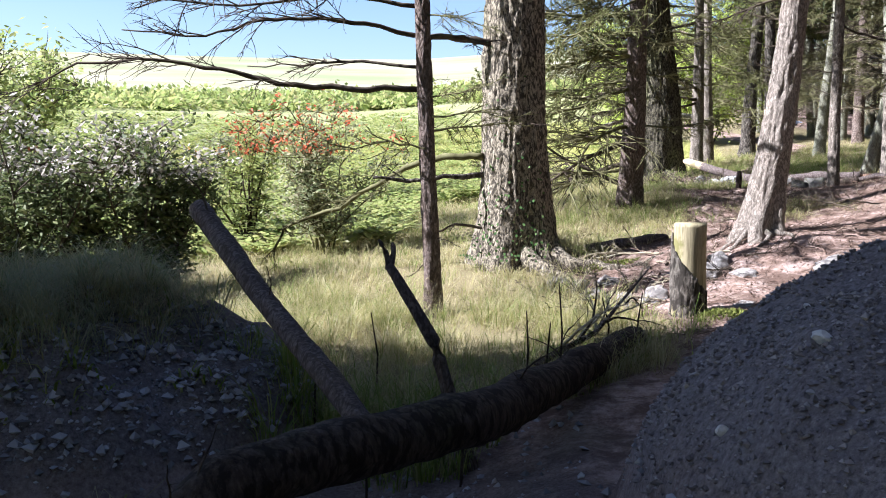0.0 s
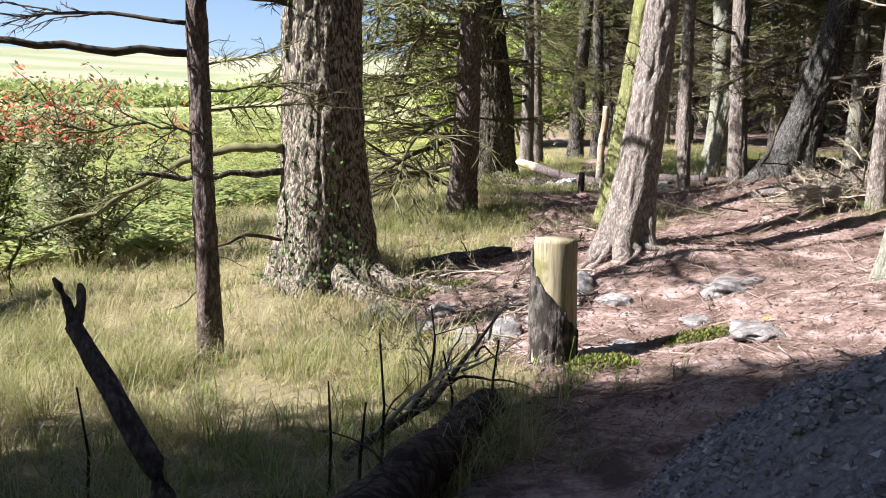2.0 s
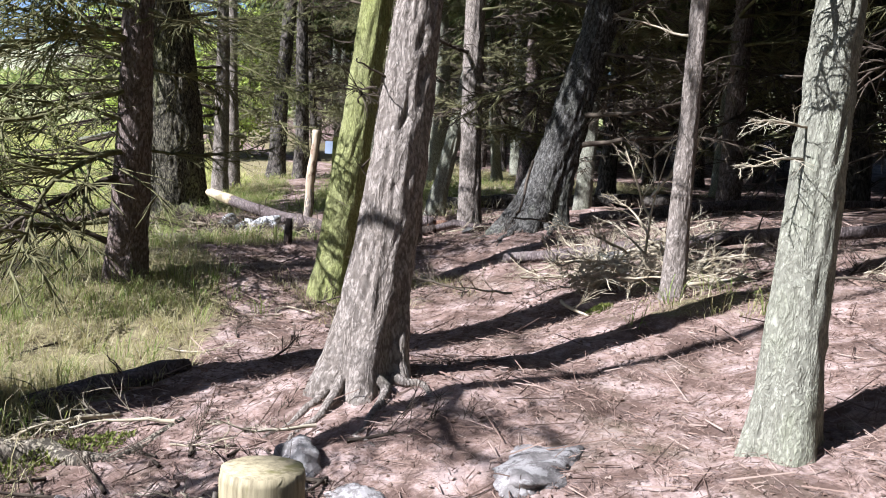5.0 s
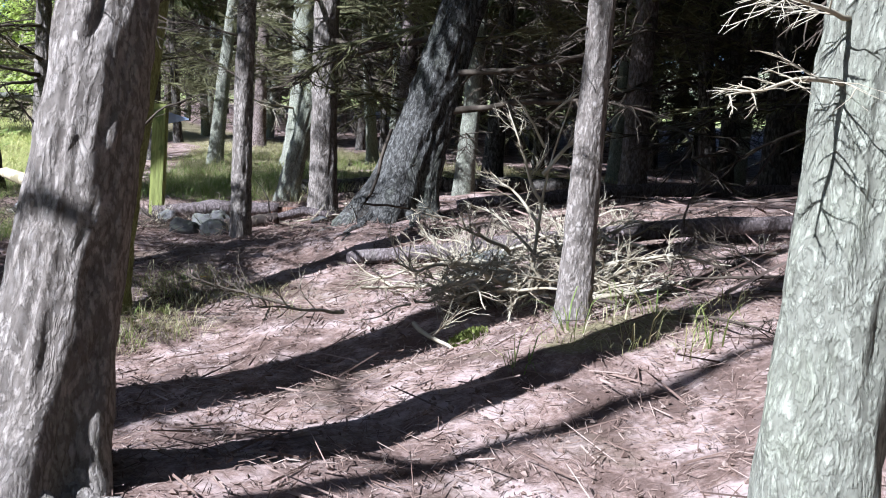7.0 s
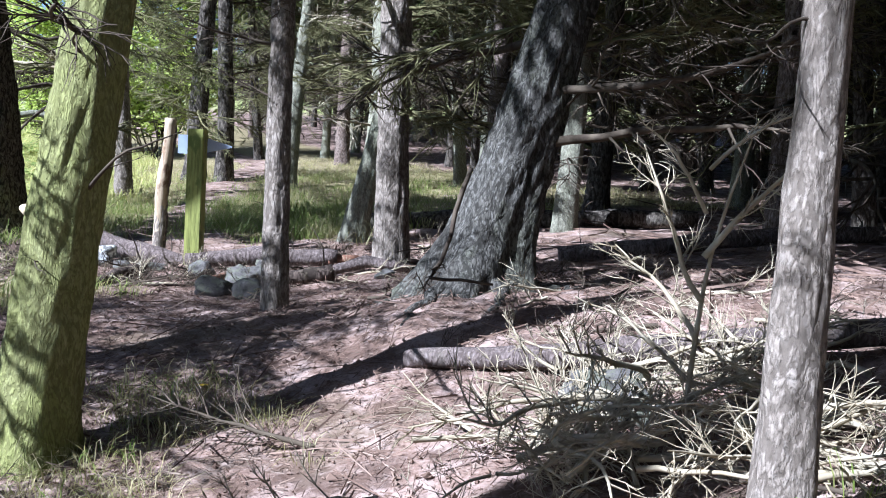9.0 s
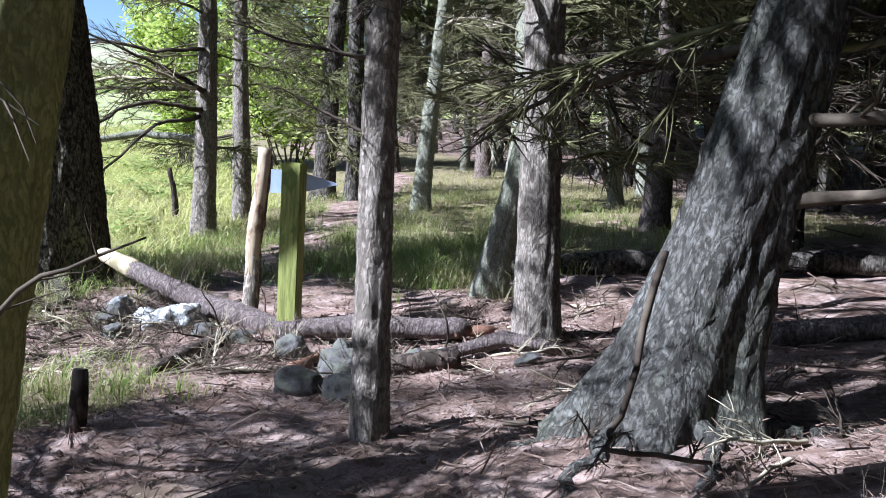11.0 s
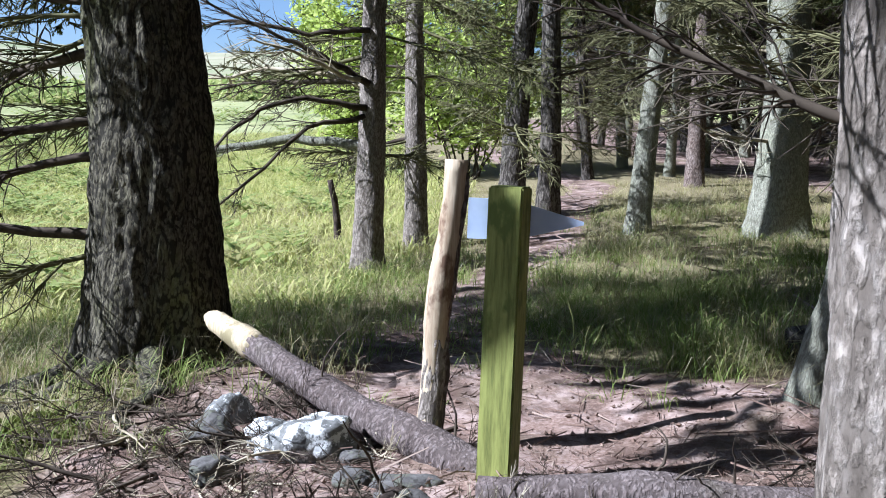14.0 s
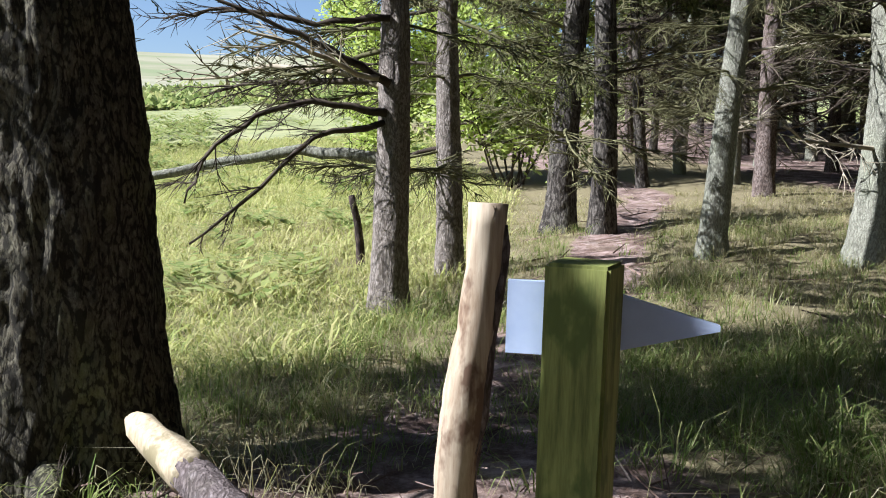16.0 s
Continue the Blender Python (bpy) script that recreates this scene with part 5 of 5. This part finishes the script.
shrub("rowan_bush", -2.4, 12.5, .7, 1.6, BRACKEN, "low rowan bush with red leaves", 4000, .06, 313, LEAF_RED, .35, 8)
shrub("field_tree", -9.5, 21, 2.0, 3.6, BRACKEN, "green leafy tree at the edge of the field", 7000, .16, 316, None, 0, 14)
shrub("field_bush", -4.6, 22, .6, 1.5, LEAF_GREY, "dry brownish bush in the field", 1500, .1, 319, None, 0, 10)
shrub("field_bush", -8.3, 21, .5, 1.4, LEAF_GREY, "bush with red leaves in the field", 1200, .1, 322, LEAF_RED, .6, 8)
shrub("beech_sapling", 8.0, 31, 2.6, 4.6, LEAF_LIME, "young broadleaf tree with bright lime-green leaves", 16000, .15, 325, None, 0, 12, thick=.005)
shrub("beech_sapling", 5.9, 33, 1.6, 4.0, LEAF_LIME, "young broadleaf tree with bright lime-green leaves", 12000, .14, 328, None, 0, 10, thick=.005)
shrub("bramble_bush", 1.2, 17.2, 1.0, 1.0, BRACKEN, "sunlit bramble bush below the spruce", 3500, .08, 331, None, 0, 12)


def fern_field():
    """Bracken over the slope: arching fronds, each of paired leaflets."""
    g = random.Random(40)
    s = Shape(41)
    for k in range(3600):
        y = g.uniform(11.5, 60) if k > 900 else g.uniform(11, 22)
        x = g.uniform(-.52 * y - 4, min(2.5, .25 * y - 3.0) if y < 19 else .2 * y + .2)
        if x > -.5 and y < 16 or x > .5 and y > 17 and g.random() < .7:
            continue
        z = float(height(x, y))
        sc = .6 + .012 * y
        for _ in range(4):
            a = g.uniform(0, 6.28)
            w = s.wander((x, y, z), (math.cos(a) * .7, math.sin(a) * .7, 1), sc * g.uniform(.5, .9), 5, .08, -.22)
            for i in range(1, 6):
                d = (w[i] - w[i - 1]).normalized()
                q = d.cross(Vector((0, 0, 1)))
                ln = sc * .3 * (1.1 - i / 6)
                s.leaf(w[i], q + d * .4, ln, .09 * sc)
                s.leaf(w[i], -q + d * .4, ln, .09 * sc)
    s.make("bracken", BRACKEN)["label"] = "green bracken covering the open slope"
    tagged(scene.objects["bracken"], "", "bracken", kind="stuff")


fern_field()


def far_hedge():
    """A broken line of scrub along the foot of the moor."""
    g = random.Random(77)
    s = Shape(78)
    for k in range(480):
        a = g.uniform(-.62, .3)
        d = g.uniform(66, 92)
        x, y = 3 + d * math.sin(a), 8 + d * math.cos(a)
        z, w = float(height(x, y)), g.uniform(.6, 2.2)
        for _ in range(60):
            s.leaf((x + g.gauss(0, w), y + g.gauss(0, w * .4), z + abs(g.gauss(0, .4)) * w * .55), (g.uniform(-1, 1), g.uniform(-1, 1), g.uniform(-.4, 1)), g.uniform(.3, .7), .35)
    tagged(s.make("hedge_scrub", BRACKEN), "dark scrub along the foot of the moor", "scrub", kind="stuff")


far_hedge()


def ivy_patch():
    s = Shape(55)
    for k in range(200):
        a, z = s.r.uniform(-2.9, -.9), abs(s.r.gauss(0, .5)) ** 1.3
        rr = .3 + .22 * math.exp(-z / .25)
        p = Vector((.66 + rr * math.cos(a), 9.0 + rr * math.sin(a), float(height(.66, 9.0)) + .02 + z))
        s.leaf(p, (math.cos(a) * .5 + s.r.uniform(-.6, .6), math.sin(a) * .5, s.r.uniform(-.8, .5)), s.r.uniform(.02, .042), .026, Vector((math.cos(a), math.sin(a), .4)))
    tagged(s.make("ivy", IVY), "small dark green ivy leaves on the spruce foot", "ivy", kind="stuff")


ivy_patch()
for i, (x, y) in enumerate(((4.0, 11.1), (5.9, 8.3), (2.62, 6.42), (1.1, 7.45))):
    s = Shape(80 + i)
    s.leaf(on(x, y, .02), (1, .3 * i - .4, .1), .06, .04)
    tagged(s.make("fallen_leaf", LEAF_YELLOW), "small yellow fallen leaf on the litter", "leaf")


def moss_cushion(x, y, rx, ry, h, seed):
    g = random.Random(seed)
    s = Shape(seed)
    for k in range(900):
        a, q = g.uniform(0, 6.28), g.random() ** .5
        px, py = x + rx * q * math.cos(a), y + ry * q * math.sin(a)
        p = on(px, py, h * (1 - q * q) - .005)
        s.leaf(p, (g.uniform(-.7, .7), g.uniform(-.7, .7), g.uniform(.2, 1)), g.uniform(.015, .035), .012)
    tagged(s.make("moss", MOSS), "cushion of bright green moss", "moss", kind="stuff")


for i, q in enumerate(((2.3, 6.42, .2, .1, .015), (1.75, 6.25, .18, .16, .05), (1.35, 8.5, .3, .12, .03), (4.4, 9.05, .09, .06, .02), (3.15, 15.5, .2, .2, .04))):
    moss_cushion(*q, 400 + i)
